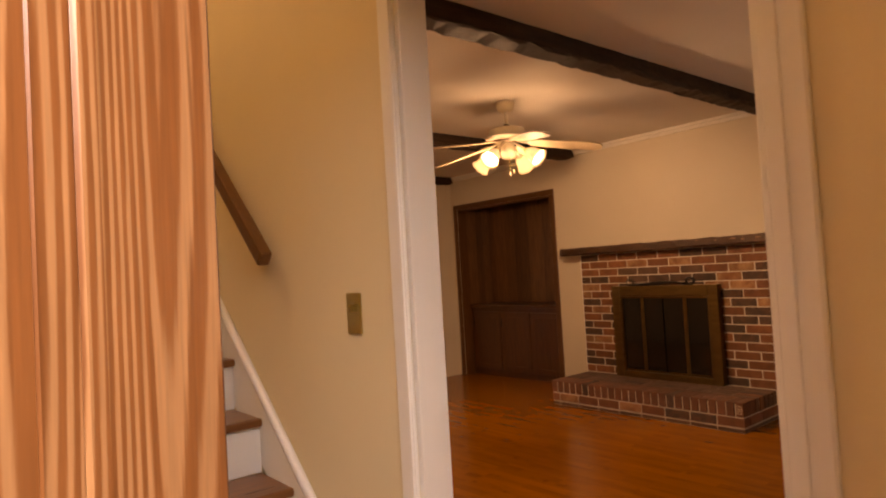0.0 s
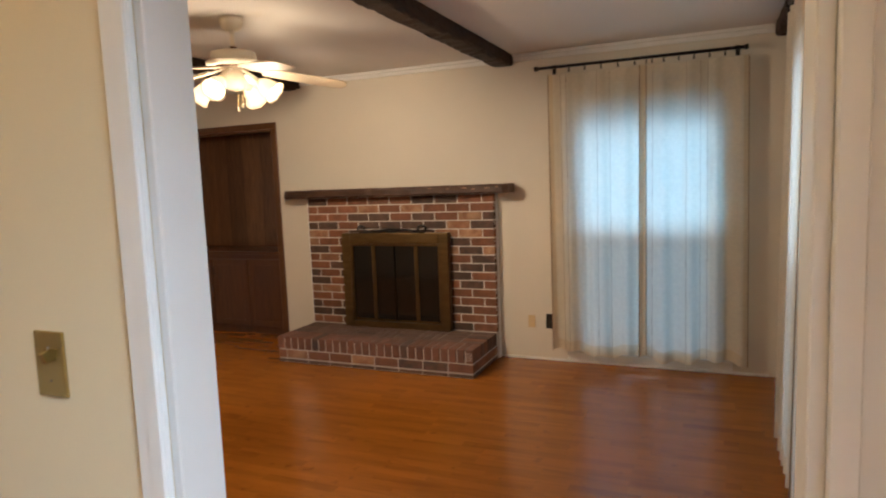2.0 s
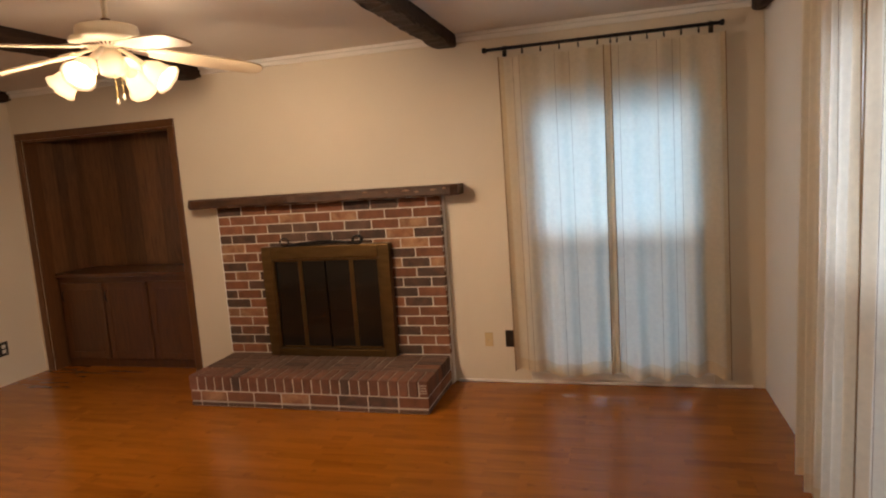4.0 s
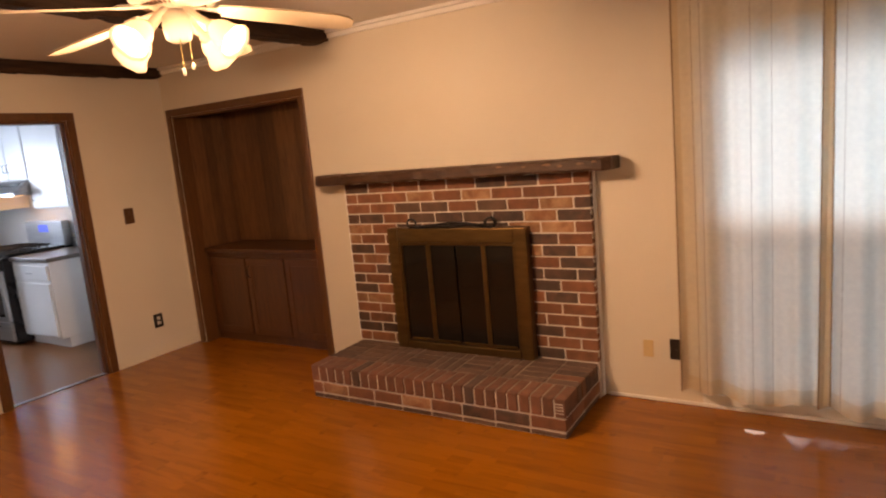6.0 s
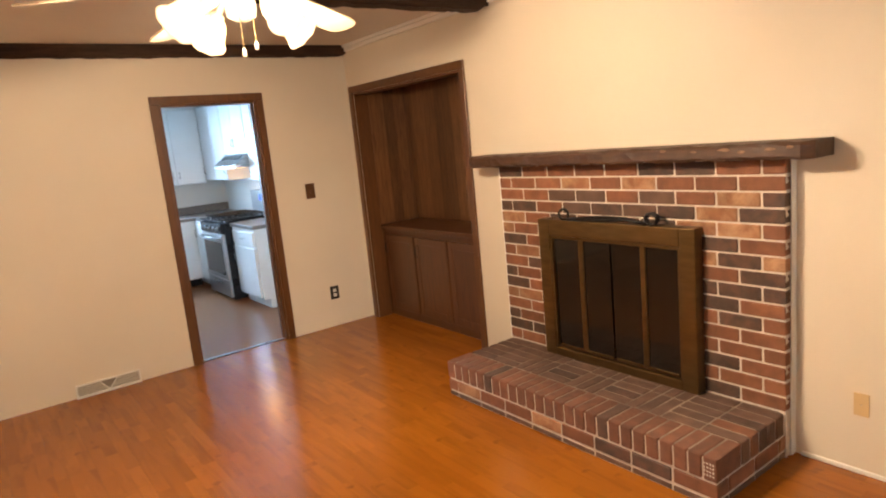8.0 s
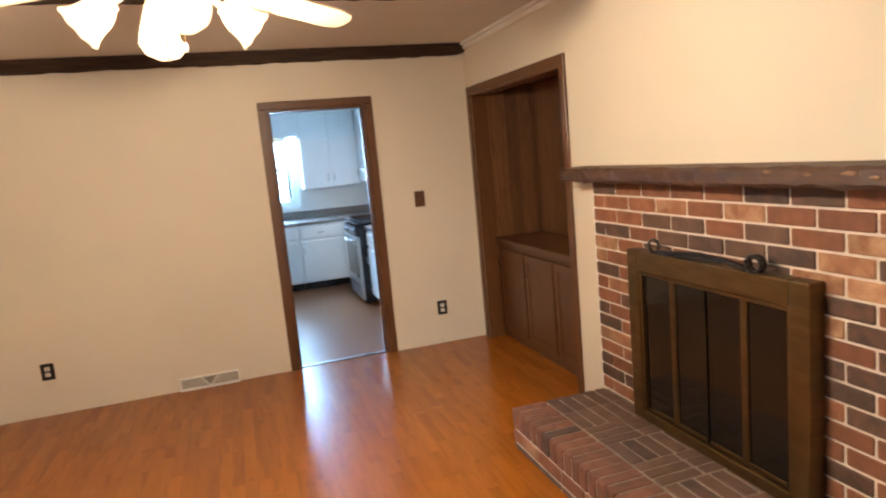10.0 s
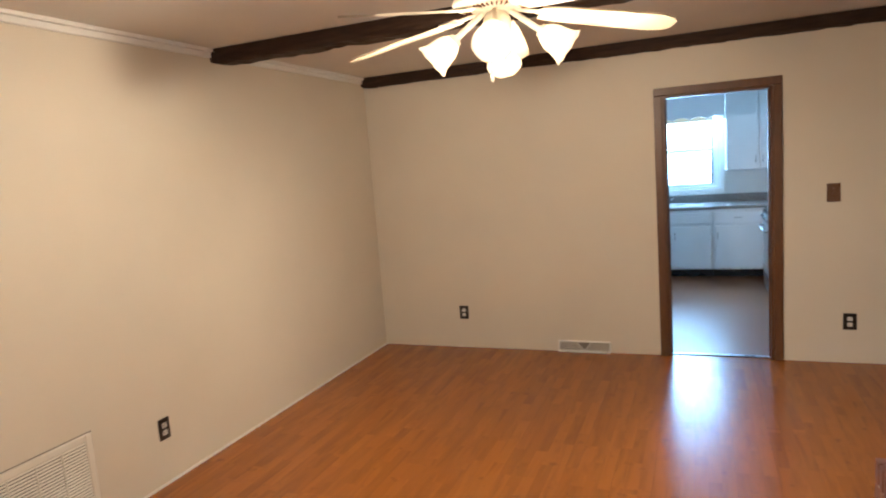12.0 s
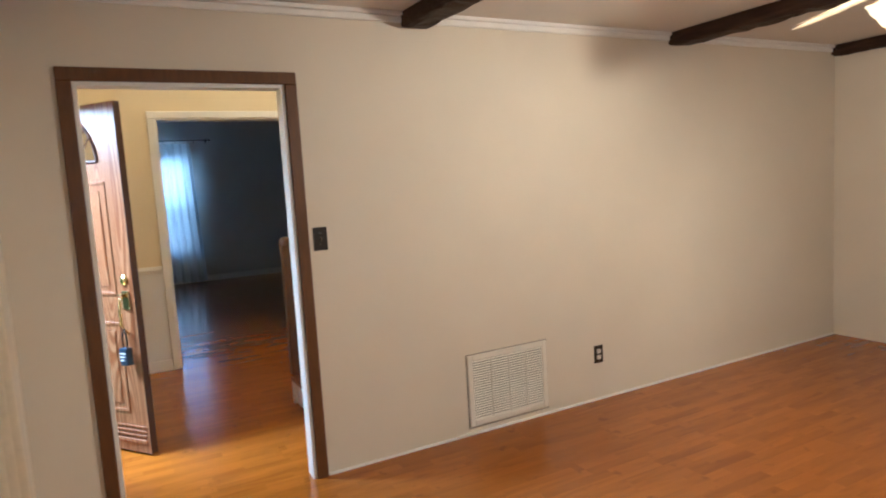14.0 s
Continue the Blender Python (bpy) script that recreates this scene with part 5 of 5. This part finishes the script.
def cabinet(name, label, x0, x1, y0, y1, z0, z1, facing, fronts, toe=0.0, group=""):
    """A cabinet unit; fronts are (a0, a1, b0, b1, handle) on its face, from the low corner."""
    c = thing(name, label, "cabinet", ((x0 + x1) / 2, (y0 + y1) / 2, z0), group=group)
    bm = box(x0 if facing == "y" else x0 + 0.0, x1, y0, y1, z0 + toe, z1, 0.003)
    if toe:
        if facing == "y":
            kick = box(x0, x1, y0 + 0.07, y1, z0, z0 + toe - 0.0005)
        else:
            kick = box(x0 + 0.07, x1, y0, y1, z0, z0 + toe - 0.0005)
        part("toe_kick", rel(kick, c), M["stove_black"] if facing == "y" else M["kitchen_white"], c, "black toe kick" if facing == "y" else "white toe kick")
    part("body", rel(bm, c), M["kitchen_white"], c)
    for a0, a1, b0, b1, hd in fronts:
        if facing == "y":
            d = part("drawer_front" if hd == "drawer" else "door", rel(box(x0 + a0, x0 + a1, y0 - 0.018, y0 - 0.0005, b0, b1, 0.005), c), M["kitchen_white"], c)
            if hd == "drawer":
                part("handle", rel(pull(x0 + (a0 + a1) / 2, y0 - 0.018, (b0 + b1) / 2, "x"), c), M["steel"], d, "", True)
            elif hd in ("l", "r"):
                part("handle", rel(pull(x0 + (a0 + 0.035 if hd == "l" else a1 - 0.035), y0 - 0.018, b1 - 0.12 if z0 < 0.5 else b0 + 0.12), c), M["steel"], d, "", True)
        else:
            d = part("drawer_front" if hd == "drawer" else "door", rel(box(x0 - 0.018, x0 - 0.0005, y0 + a0, y0 + a1, b0, b1, 0.005), c), M["kitchen_white"], c)
            if hd == "drawer":
                part("handle", rel(pull(x0 - 0.018, y0 + (a0 + a1) / 2, (b0 + b1) / 2, "x", "x"), c), M["steel"], d, "", True)
            elif hd in ("l", "r"):
                part("handle", rel(pull(x0 - 0.018, y0 + (a0 + 0.035 if hd == "l" else a1 - 0.035), b1 - 0.12 if z0 < 0.5 else b0 + 0.12, "z", "x"), c), M["steel"], d, "", True)
    return c


G = "white kitchen cabinets"
BY, BX, CT = 9.13, 4.79, 0.885
cabinet("sink_cabinet", "white painted sink base cabinet with louvred front panel", 3.2, 4.16, BY, KB - 0.002, 0, CT - 0.04, "y",
        [(0.02, 0.47, 0.12, 0.64, "r"), (0.49, 0.94, 0.12, 0.64, "l"), (0.02, 0.94, 0.67, 0.81, "")], 0.10, G)
cabinet("base_cabinet", "white painted base cabinet with drawer under the counter", 4.162, 4.758, BY, KB - 0.002, 0, CT - 0.04, "y",
        [(0.02, 0.55, 0.12, 0.64, "l"), (0.02, 0.55, 0.67, 0.81, "drawer")], 0.10, G)
cabinet("base_cabinet", "white painted base cabinet with door beside the wall", 2.3, 3.198, BY, KB - 0.002, 0, CT - 0.04, "y",
        [(0.02, 0.44, 0.12, 0.64, "r"), (0.46, 0.88, 0.12, 0.64, "l"), (0.02, 0.88, 0.67, 0.81, "drawer")], 0.10, G)
cabinet("corner_cabinet", "white painted corner base cabinet beside the stove", 4.76, KE - 0.002, 8.57, KB - 0.002, 0, CT - 0.04, "x",
        [(0.02, 0.50, 0.12, 0.81, "r")], 0.10, G)
cabinet("base_cabinet", "white painted narrow base cabinet with drawer beside the stove", BX, KE - 0.002, 7.12, 7.79, 0, CT - 0.04, "x",
        [(0.03, 0.64, 0.12, 0.64, "r"), (0.03, 0.64, 0.67, 0.81, "drawer")], 0.10, G)
cabinet("wall_cabinet", "white painted wall cabinet beside the kitchen window", 4.336, 5.08, KB - 0.32, KB - 0.002, 1.29, 2.25, "y",
        [(0.01, 0.365, 1.30, 2.24, "r"), (0.375, 0.735, 1.30, 2.24, "l")], 0, G)
cabinet("wall_cabinet", "white painted corner wall cabinet", 5.10, KE - 0.002, 8.56, KB - 0.002, 1.32, 2.25, "x",
        [(0.01, 0.42, 1.33, 2.24, "l"), (0.43, 0.86, 1.33, 2.24, "r")], 0, G)
cabinet("hood_cabinet", "short white painted wall cabinet above the range hood", 5.10, KE - 0.002, 7.80, 8.558, 1.62, 2.25, "x",
        [(0.01, 0.375, 1.63, 2.24, "r"), (0.383, 0.75, 1.63, 2.24, "l")], 0, G)
cabinet("wall_cabinet", "white painted wall cabinet beside the range hood", 5.10, KE - 0.002, 7.12, 7.798, 1.32, 2.25, "x",
        [(0.01, 0.66, 1.33, 2.24, "r")], 0, G)
structure("wall_kitchen_soffit", box(5.07, KE - 0.001, 7.1, KB - 0.001, 2.2505, H - 0.0005), M["kitchen_wall"], "white soffit above the cabinets")
structure("wall_kitchen_soffit_back", box(2.3, 5.069, KB - 0.34, KB - 0.001, 2.2505, H - 0.0005), M["kitchen_wall"], "white soffit above the cabinets")
bm = bmesh.new()
box(2.3, KE - 0.003, BY - 0.025, KB - 0.003, CT - 0.0395, CT, 0.008, bm, 2)
box(2.3, KE - 0.003, KB - 0.022, KB - 0.003, CT + 0.0005, CT + 0.10, 0.004, bm)
ct = part("countertop", bm, M["counter"])
tagged(ct, "grey laminate kitchen worktop with low backsplash", "countertop")
bm = bmesh.new()
box(BX - 0.025, KE - 0.003, 7.10, 7.795, CT - 0.0395, CT, 0.008, bm, 2)
box(KE - 0.022, KE - 0.003, 7.10, 7.795, CT + 0.0005, CT + 0.10, 0.004, bm)
ct = part("countertop", bm, M["counter"])
tagged(ct, "short grey laminate worktop beside the stove", "countertop")
bm = bmesh.new()
box(BX - 0.025, KE - 0.003, 8.565, BY - 0.026, CT - 0.0395, CT, 0.008, bm, 2)
ct = part("countertop", bm, M["counter"])
tagged(ct, "corner stretch of grey laminate worktop", "countertop")
bm = bmesh.new()
for k in range(6):
    box(3.24, 4.12, BY - 0.024, BY - 0.0185, 0.685 + 0.019 * k, 0.694 + 0.019 * k, 0.002, bm)
lv = part("louvre_panel", bm, M["kitchen_white"])
tagged(lv, "white louvred slats on the sink cabinet front", "panel")
sink = thing("kitchen_sink", "stainless double kitchen sink set into the worktop", "sink", (3.65, 9.4, CT))
bm = bmesh.new()
for a0, a1, b0, b1 in ((-0.42, 0.42, -0.24, -0.19), (-0.42, 0.42, 0.18, 0.24), (-0.42, -0.37, -0.189, 0.179), (0.37, 0.42, -0.189, 0.179), (-0.02, 0.02, -0.189, 0.179)):
    box(a0, a1, b0, b1, 0.0005, 0.008, 0.003, bm)
part("rim", bm, M["steel"], sink)
for x0 in (-0.369, 0.021):
    part("basin", box(x0, x0 + 0.348, -0.188, 0.178, 0.0006, 0.004), M["steel"], sink)
fau = thing("kitchen_faucet", "chrome gooseneck kitchen faucet on the sink", "faucet", (3.62, 9.62, CT + 0.008))
part("spout", tube([(0, 0, 0), (0, 0, 0.22), (0, -0.03, 0.29), (0, -0.10, 0.31), (0, -0.16, 0.28), (0, -0.175, 0.22)], 0.011, 10), M["steel"], fau, "", True)
part("lever", tube([(0.05, 0, 0), (0.05, 0, 0.05), (0.09, -0.02, 0.09)], 0.009, 8), M["steel"], fau, "", True)

stove = thing("gas_stove", "stainless and black gas stove with oven window", "stove", (5.05, 8.18, 0))
SX, S0, S1 = 4.675, 7.802, 8.556
part("body", rel(box(SX + 0.03, KE - 0.01, S0, S1, 0.02, 0.90, 0.004), stove), M["stove_black"], stove)
d = part("oven_door", rel(box(SX - 0.005, SX + 0.0295, S0 + 0.004, S1 - 0.004, 0.25, 0.76, 0.008, seg=2), stove), M["stove_steel"], stove)
part("oven_window", rel(box(SX - 0.008, SX - 0.0052, S0 + 0.065, S1 - 0.065, 0.30, 0.67, 0.001), stove), M["dark_glass"], d, "dark oven window")
part("oven_handle", rel(tube([(SX - 0.005, S0 + 0.05, 0.715), (SX - 0.05, S0 + 0.07, 0.72), (SX - 0.055, (S0 + S1) / 2, 0.72), (SX - 0.05, S1 - 0.07, 0.72), (SX - 0.005, S1 - 0.05, 0.715)], 0.012, 10), stove), M["steel"], d, "", True)
dr = part("drawer", rel(box(SX - 0.002, SX + 0.0295, S0 + 0.004, S1 - 0.004, 0.05, 0.24, 0.008, seg=2), stove), M["stove_steel"], stove)
part("drawer_grip", rel(box(SX - 0.010, SX - 0.0025, S0 + 0.2, S1 - 0.2, 0.19, 0.205, 0.003), stove), M["stove_black"], dr)
part("control_panel", rel(box(SX - 0.01, SX + 0.0295, S0 + 0.002, S1 - 0.002, 0.77, 0.885, 0.012, seg=2), stove), M["stove_black"], stove)
for k in range(5):
    yy = S0 + 0.10 + k * (S1 - S0 - 0.2) / 4
    part("knob", rel(moved(lathe([(0, 0.025), (0.018, 0.024), (0.022, 0.0), (0, 0)], 16), pose(SX - 0.01, yy, 0.83, 0, -90)), stove), M["steel"], stove, "", True)
part("cooktop", rel(box(SX + 0.0, KE - 0.10, S0, S1, 0.9005, 0.915, 0.004), stove), M["stove_black"], stove)
for yy in (S0 + 0.12, (S0 + S1) / 2 - 0.09, S1 - 0.30):
    bm = bmesh.new()
    for x in (SX + 0.06, SX + 0.28, SX + 0.50):
        box(x, x + 0.014, yy - 0.06, yy + 0.20, 0.928, 0.942, 0.002, bm)
    for y in (yy - 0.06, yy + 0.065, yy + 0.19):
        box(SX + 0.04, SX + 0.54, y, y + 0.012, 0.9425, 0.952, 0.002, bm)
    for x, y in ((SX + 0.06, yy - 0.06), (SX + 0.50, yy - 0.06), (SX + 0.06, yy + 0.19), (SX + 0.50, yy + 0.19)):
        box(x, x + 0.012, y, y + 0.012, 0.9155, 0.9275, 0, bm)
    part("grate", rel(bm, stove), M["iron"], stove)
bg = part("backguard", rel(box(KE - 0.095, KE - 0.012, S0, S1, 0.9005, 1.17, 0.012, seg=2), stove), M["stove_steel"], stove)
part("display", rel(box(KE - 0.099, KE - 0.0955, S0 + 0.28, S1 - 0.28, 1.05, 1.13, 0.001), stove), glowing("blue_clock_display", (0.05, 0.12, 0.7), 0.6), bg, "blue clock display")

hood = thing("range_hood", "white range hood with lit lamp under the cabinet", "range hood", (5.1, 8.18, 1.46))
bm = bmesh.new()
pts = [(4.93, 1.47), (4.93, 1.50), (5.08, 1.619), (KE - 0.003, 1.619), (KE - 0.003, 1.47)]
a = [bm.verts.new((x, S0 + 0.002, z)) for x, z in pts]
b = [bm.verts.new((x, S1 - 0.002, z)) for x, z in pts]
bm.faces.new(a)
bm.faces.new(list(reversed(b)))
for k in range(5):
    bm.faces.new((a[k], b[k], b[(k + 1) % 5], a[(k + 1) % 5]))
bmesh.ops.recalc_face_normals(bm, faces=bm.faces)
part("canopy", rel(bm, hood), M["steel"], hood)
part("vent_slots", rel(moved(box(-0.002, 0.002, -0.30, 0.30, -0.025, 0.025), pose(5.03, 8.18, 1.584, 0, 51)), hood), M["stove_black"], hood)
part("lamp_lens", rel(box(5.05, 5.15, 8.1, 8.26, 1.462, 1.4695), hood), glowing("hood_lamp_lens", (1.0, 0.62, 0.28), 6.0), hood, "lit warm lamp lens")

# ---- wall plates and vents of the family room ----


def plate(m, w, h, material, label, category, toggles=(), sockets=()):
    """A cover plate: local x along the wall, y out of it, at its middle."""
    ob = thing("switch_plate" if toggles or not sockets else "outlet_plate", label, category)
    ob.matrix_world = m
    part("plate", box(-w / 2, w / 2, 0.0006, 0.007, -h / 2, h / 2, 0.003, seg=2), material, ob)
    for x, z in toggles:
        part("toggle", moved(box(-0.005, 0.005, 0.0, 0.016, -0.011, 0.011, 0.002), pose(x, 0.006, z, -20)), material, ob)
    for x, z in sockets:
        s = part("socket", box(x - 0.016, x + 0.016, 0.0065, 0.009, z - 0.014, z + 0.014, 0.004, seg=2), M["socket"], ob, "pale socket face")
        bm = bmesh.new()
        for dx in (-0.006, 0.006):
            box(x + dx - 0.0012, x + dx + 0.0012, 0.0088, 0.0094, z - 0.002, z + 0.007, 0, bm)
        box(x - 0.002, x + 0.002, 0.0088, 0.0094, z - 0.009, z - 0.005, 0, bm)
        part("slots", bm, M["plate_black"], s)
    for z in ((-0.03, 0.03) if toggles else (0.0,)):
        part("screw", moved(lathe([(0, 0.001), (0.003, 0.0), (0, 0)], 8), pose(0, 0.0075, z, -90)), M["steel"], ob)
    return ob


NORTH, EAST, WEST, FOYER = (lambda x, z: pose(x, YN, z, 0, 0, 180)), (lambda y, z: pose(XE, y, z, 0, 0, 90)), (lambda y, z: pose(XW, y, z, 0, 0, -90)), (lambda y, z: pose(1.1525, y, z, 0, 0, 90))
plate(NORTH(5.009, 0.308), 0.085, 0.12, M["plate_black"], "black outlet plate with pale sockets", "outlet", sockets=((0, 0.021), (0, -0.021)))
plate(NORTH(2.052, 0.322), 0.085, 0.12, M["plate_black"], "black outlet plate with pale sockets", "outlet", sockets=((0, 0.021), (0, -0.021)))
plate(NORTH(4.903, 1.243), 0.085, 0.13, M["plate_brown"], "brown wooden switch plate beside the kitchen doorway", "switch", toggles=((0, 0),))
plate(WEST(3.229, 0.316), 0.075, 0.12, M["plate_black"], "black outlet plate with pale sockets", "outlet", sockets=((0, 0.021), (0, -0.021)))
plate(WEST(1.372, 1.278), 0.075, 0.122, M["plate_black"], "black switch plate beside the foyer opening", "switch", toggles=((0, 0),))
plate(EAST(1.815, 0.317), 0.060, 0.102, M["plate_ivory"], "ivory cable outlet plate beside the fireplace", "outlet", sockets=())
plate(EAST(1.655, 0.324), 0.078, 0.122, M["plate_black"], "black outlet plate beside the curtain", "outlet", sockets=())
plate(FOYER(1.522, 1.19), 0.075, 0.12, M["plate_brass"], "worn brass double switch plate on the foyer wall", "switch", toggles=((0, 0.018),))

gr = thing("return_air_grille", "cream metal return air grille low on the wall", "vent")
gr.matrix_world = WEST(2.498, 0.271)
GW, GH = 0.585, 0.438
bm = bmesh.new()
for a0, a1, b0, b1 in ((-GW / 2, -GW / 2 + 0.035, -GH / 2, GH / 2), (GW / 2 - 0.035, GW / 2, -GH / 2, GH / 2), (-GW / 2 + 0.0355, GW / 2 - 0.0355, GH / 2 - 0.035, GH / 2), (-GW / 2 + 0.0355, GW / 2 - 0.0355, -GH / 2, -GH / 2 + 0.035)):
    box(a0, a1, 0.0006, 0.014, b0, b1, 0.004, bm)
part("frame", bm, M["vent"], gr)
# grey strips on the wall paint the shadow line round the frame
bm = bmesh.new()
for a0, a1, b0, b1 in ((-GW / 2 - 0.006, GW / 2 + 0.006, GH / 2 + 0.001, GH / 2 + 0.006), (-GW / 2 - 0.006, GW / 2 + 0.006, -GH / 2 - 0.012, -GH / 2 - 0.008), (-GW / 2 - 0.006, -GW / 2 - 0.001, -GH / 2 - 0.0075, GH / 2), (GW / 2 + 0.001, GW / 2 + 0.006, -GH / 2 - 0.0075, GH / 2)):
    box(a0, a1, 0.0005, 0.003, b0, b1, 0, bm)
part("shadow_gap", bm, M["register_back"], gr, "grey strips painted as the shadow round the loose frame")
# near-black sheet on the solid wall paints the shade behind the slats
part("backing", box(-GW / 2 + 0.03, GW / 2 - 0.03, 0.0007, 0.002, -GH / 2 + 0.03, GH / 2 - 0.03), M["vent_dark"], gr, "dark sheet painted as the shaded opening behind the slats")
sl_me = mesh("slat", moved(box(-GW / 2 + 0.036, GW / 2 - 0.036, -0.0055, 0.0055, -0.001, 0.001), pose(0, 0, 0, -42)), M["vent"])
for k in range(24):
    s_ = new("slat", sl_me)
    s_.parent = gr
    s_.location = (0, 0.0078, -GH / 2 + 0.042 + k * (GH - 0.084) / 23)
for k in range(1, 4):
    x = -GW / 2 + 0.036 + (GW - 0.072) * k / 4
    part("divider", box(x - 0.004, x + 0.004, 0.0125, 0.0145, -GH / 2 + 0.035, GH / 2 - 0.035), M["vent"], gr)

rg = thing("baseboard_register", "cream metal baseboard heating register on the floor", "vent", (3.108, YN, 0))
rg.matrix_world = NORTH(3.108, 0.0)
RW2 = 0.216
bm = box(-RW2, RW2, 0.0006, 0.03, 0.0006, 0.012, 0.002)
box(-RW2, RW2, 0.0006, 0.014, 0.084, 0.096, 0.003, bm)
for x in (-RW2, RW2 - 0.012):
    box(x, x + 0.012, 0.0006, 0.022, 0.0125, 0.0835, 0.003, bm)
part("frame", bm, M["white"], rg)
bm = bmesh.new()
tri = [(-0.055, 0.082), (0.055, 0.082), (0.0, 0.016)]
lo_ = [bm.verts.new((x, 0.0145, z)) for x, z in tri]
hi_ = [bm.verts.new((x, 0.017, z)) for x, z in tri]
bm.faces.new(lo_)
bm.faces.new(list(reversed(hi_)))
for k in range(3):
    bm.faces.new((lo_[k], hi_[k], hi_[(k + 1) % 3], lo_[(k + 1) % 3]))
bmesh.ops.recalc_face_normals(bm, faces=bm.faces)
part("centre_plate", bm, M["register_back"], rg, "dark triangular centre plate")
for sx in (-1, 1):
    part("centre_rib", tube([(sx * 0.056, 0.017, 0.083), (sx * 0.028, 0.0175, 0.049), (0.0, 0.017, 0.015)], 0.004, 6), M["white"], rg)
part("backing", box(-RW2 + 0.013, RW2 - 0.013, 0.0007, 0.002, 0.0125, 0.0835), M["register_back"], rg, "grey opening behind the fins")
fin = mesh("fin", box(-0.0012, 0.0012, 0.003, 0.014, 0.013, 0.083), M["vent"])
for k in range(56):
    x = -RW2 + 0.018 + k * (2 * RW2 - 0.036) / 55
    f_ = new("fin", fin)
    f_.parent = rg
    f_.location = (x, 0, 0)
bm = bmesh.new()
for s_ in (-1, 1):
    join(bm, moved(box(-0.004, 0.004, 0.0145, 0.019, 0.0, 0.085), pose(s_ * 0.001, 0, 0.012, 0, s_ * 38, 0)))
part("damper_lever", bm, M["vent"], rg, "V-shaped damper lever")

# ---- floor boards ----
floor = structure("floor", box(FWX - 0.0003, XE + 0.56, -0.13, YN + 0.0595, -0.1, -0.006), M["gap"], "glossy orange laminate wood strip floor", "floor")
BW, BL = 0.193, 1.29
rnd = random.Random(77)
board_me = {}


def board(x0, x1, y0, y1):
    key = (round(x1 - x0, 3), round(y1 - y0, 3))
    if key not in board_me:
        board_me[key] = mesh("floor_board", box(0, key[0] - 0.0005, 0, key[1] - 0.0005, -0.0055, 0), M["boards"])
    ob = new("floor_board", board_me[key])
    ob.parent = floor
    ob.location = (x0, y0, 0)


def lay(X0, X1, Y0, Y1):
    x, i = X0, 0
    while x < X1 - 0.005:
        x1 = min(x + BW, X1)
        y = Y0 - (i * 0.43) % BL
        while y < Y1 - 0.005:
            a, b = max(y, Y0), min(y + BL, Y1)
            if b - a > 0.01:
                board(x, x1, a, b)
            y += BL
        x, i = x1, i + 1


lay(FWX, XE, -0.12, YN + 0.03)
lay(XE, XE + 0.22, AL0 + 0.001, AL1 - 0.001)
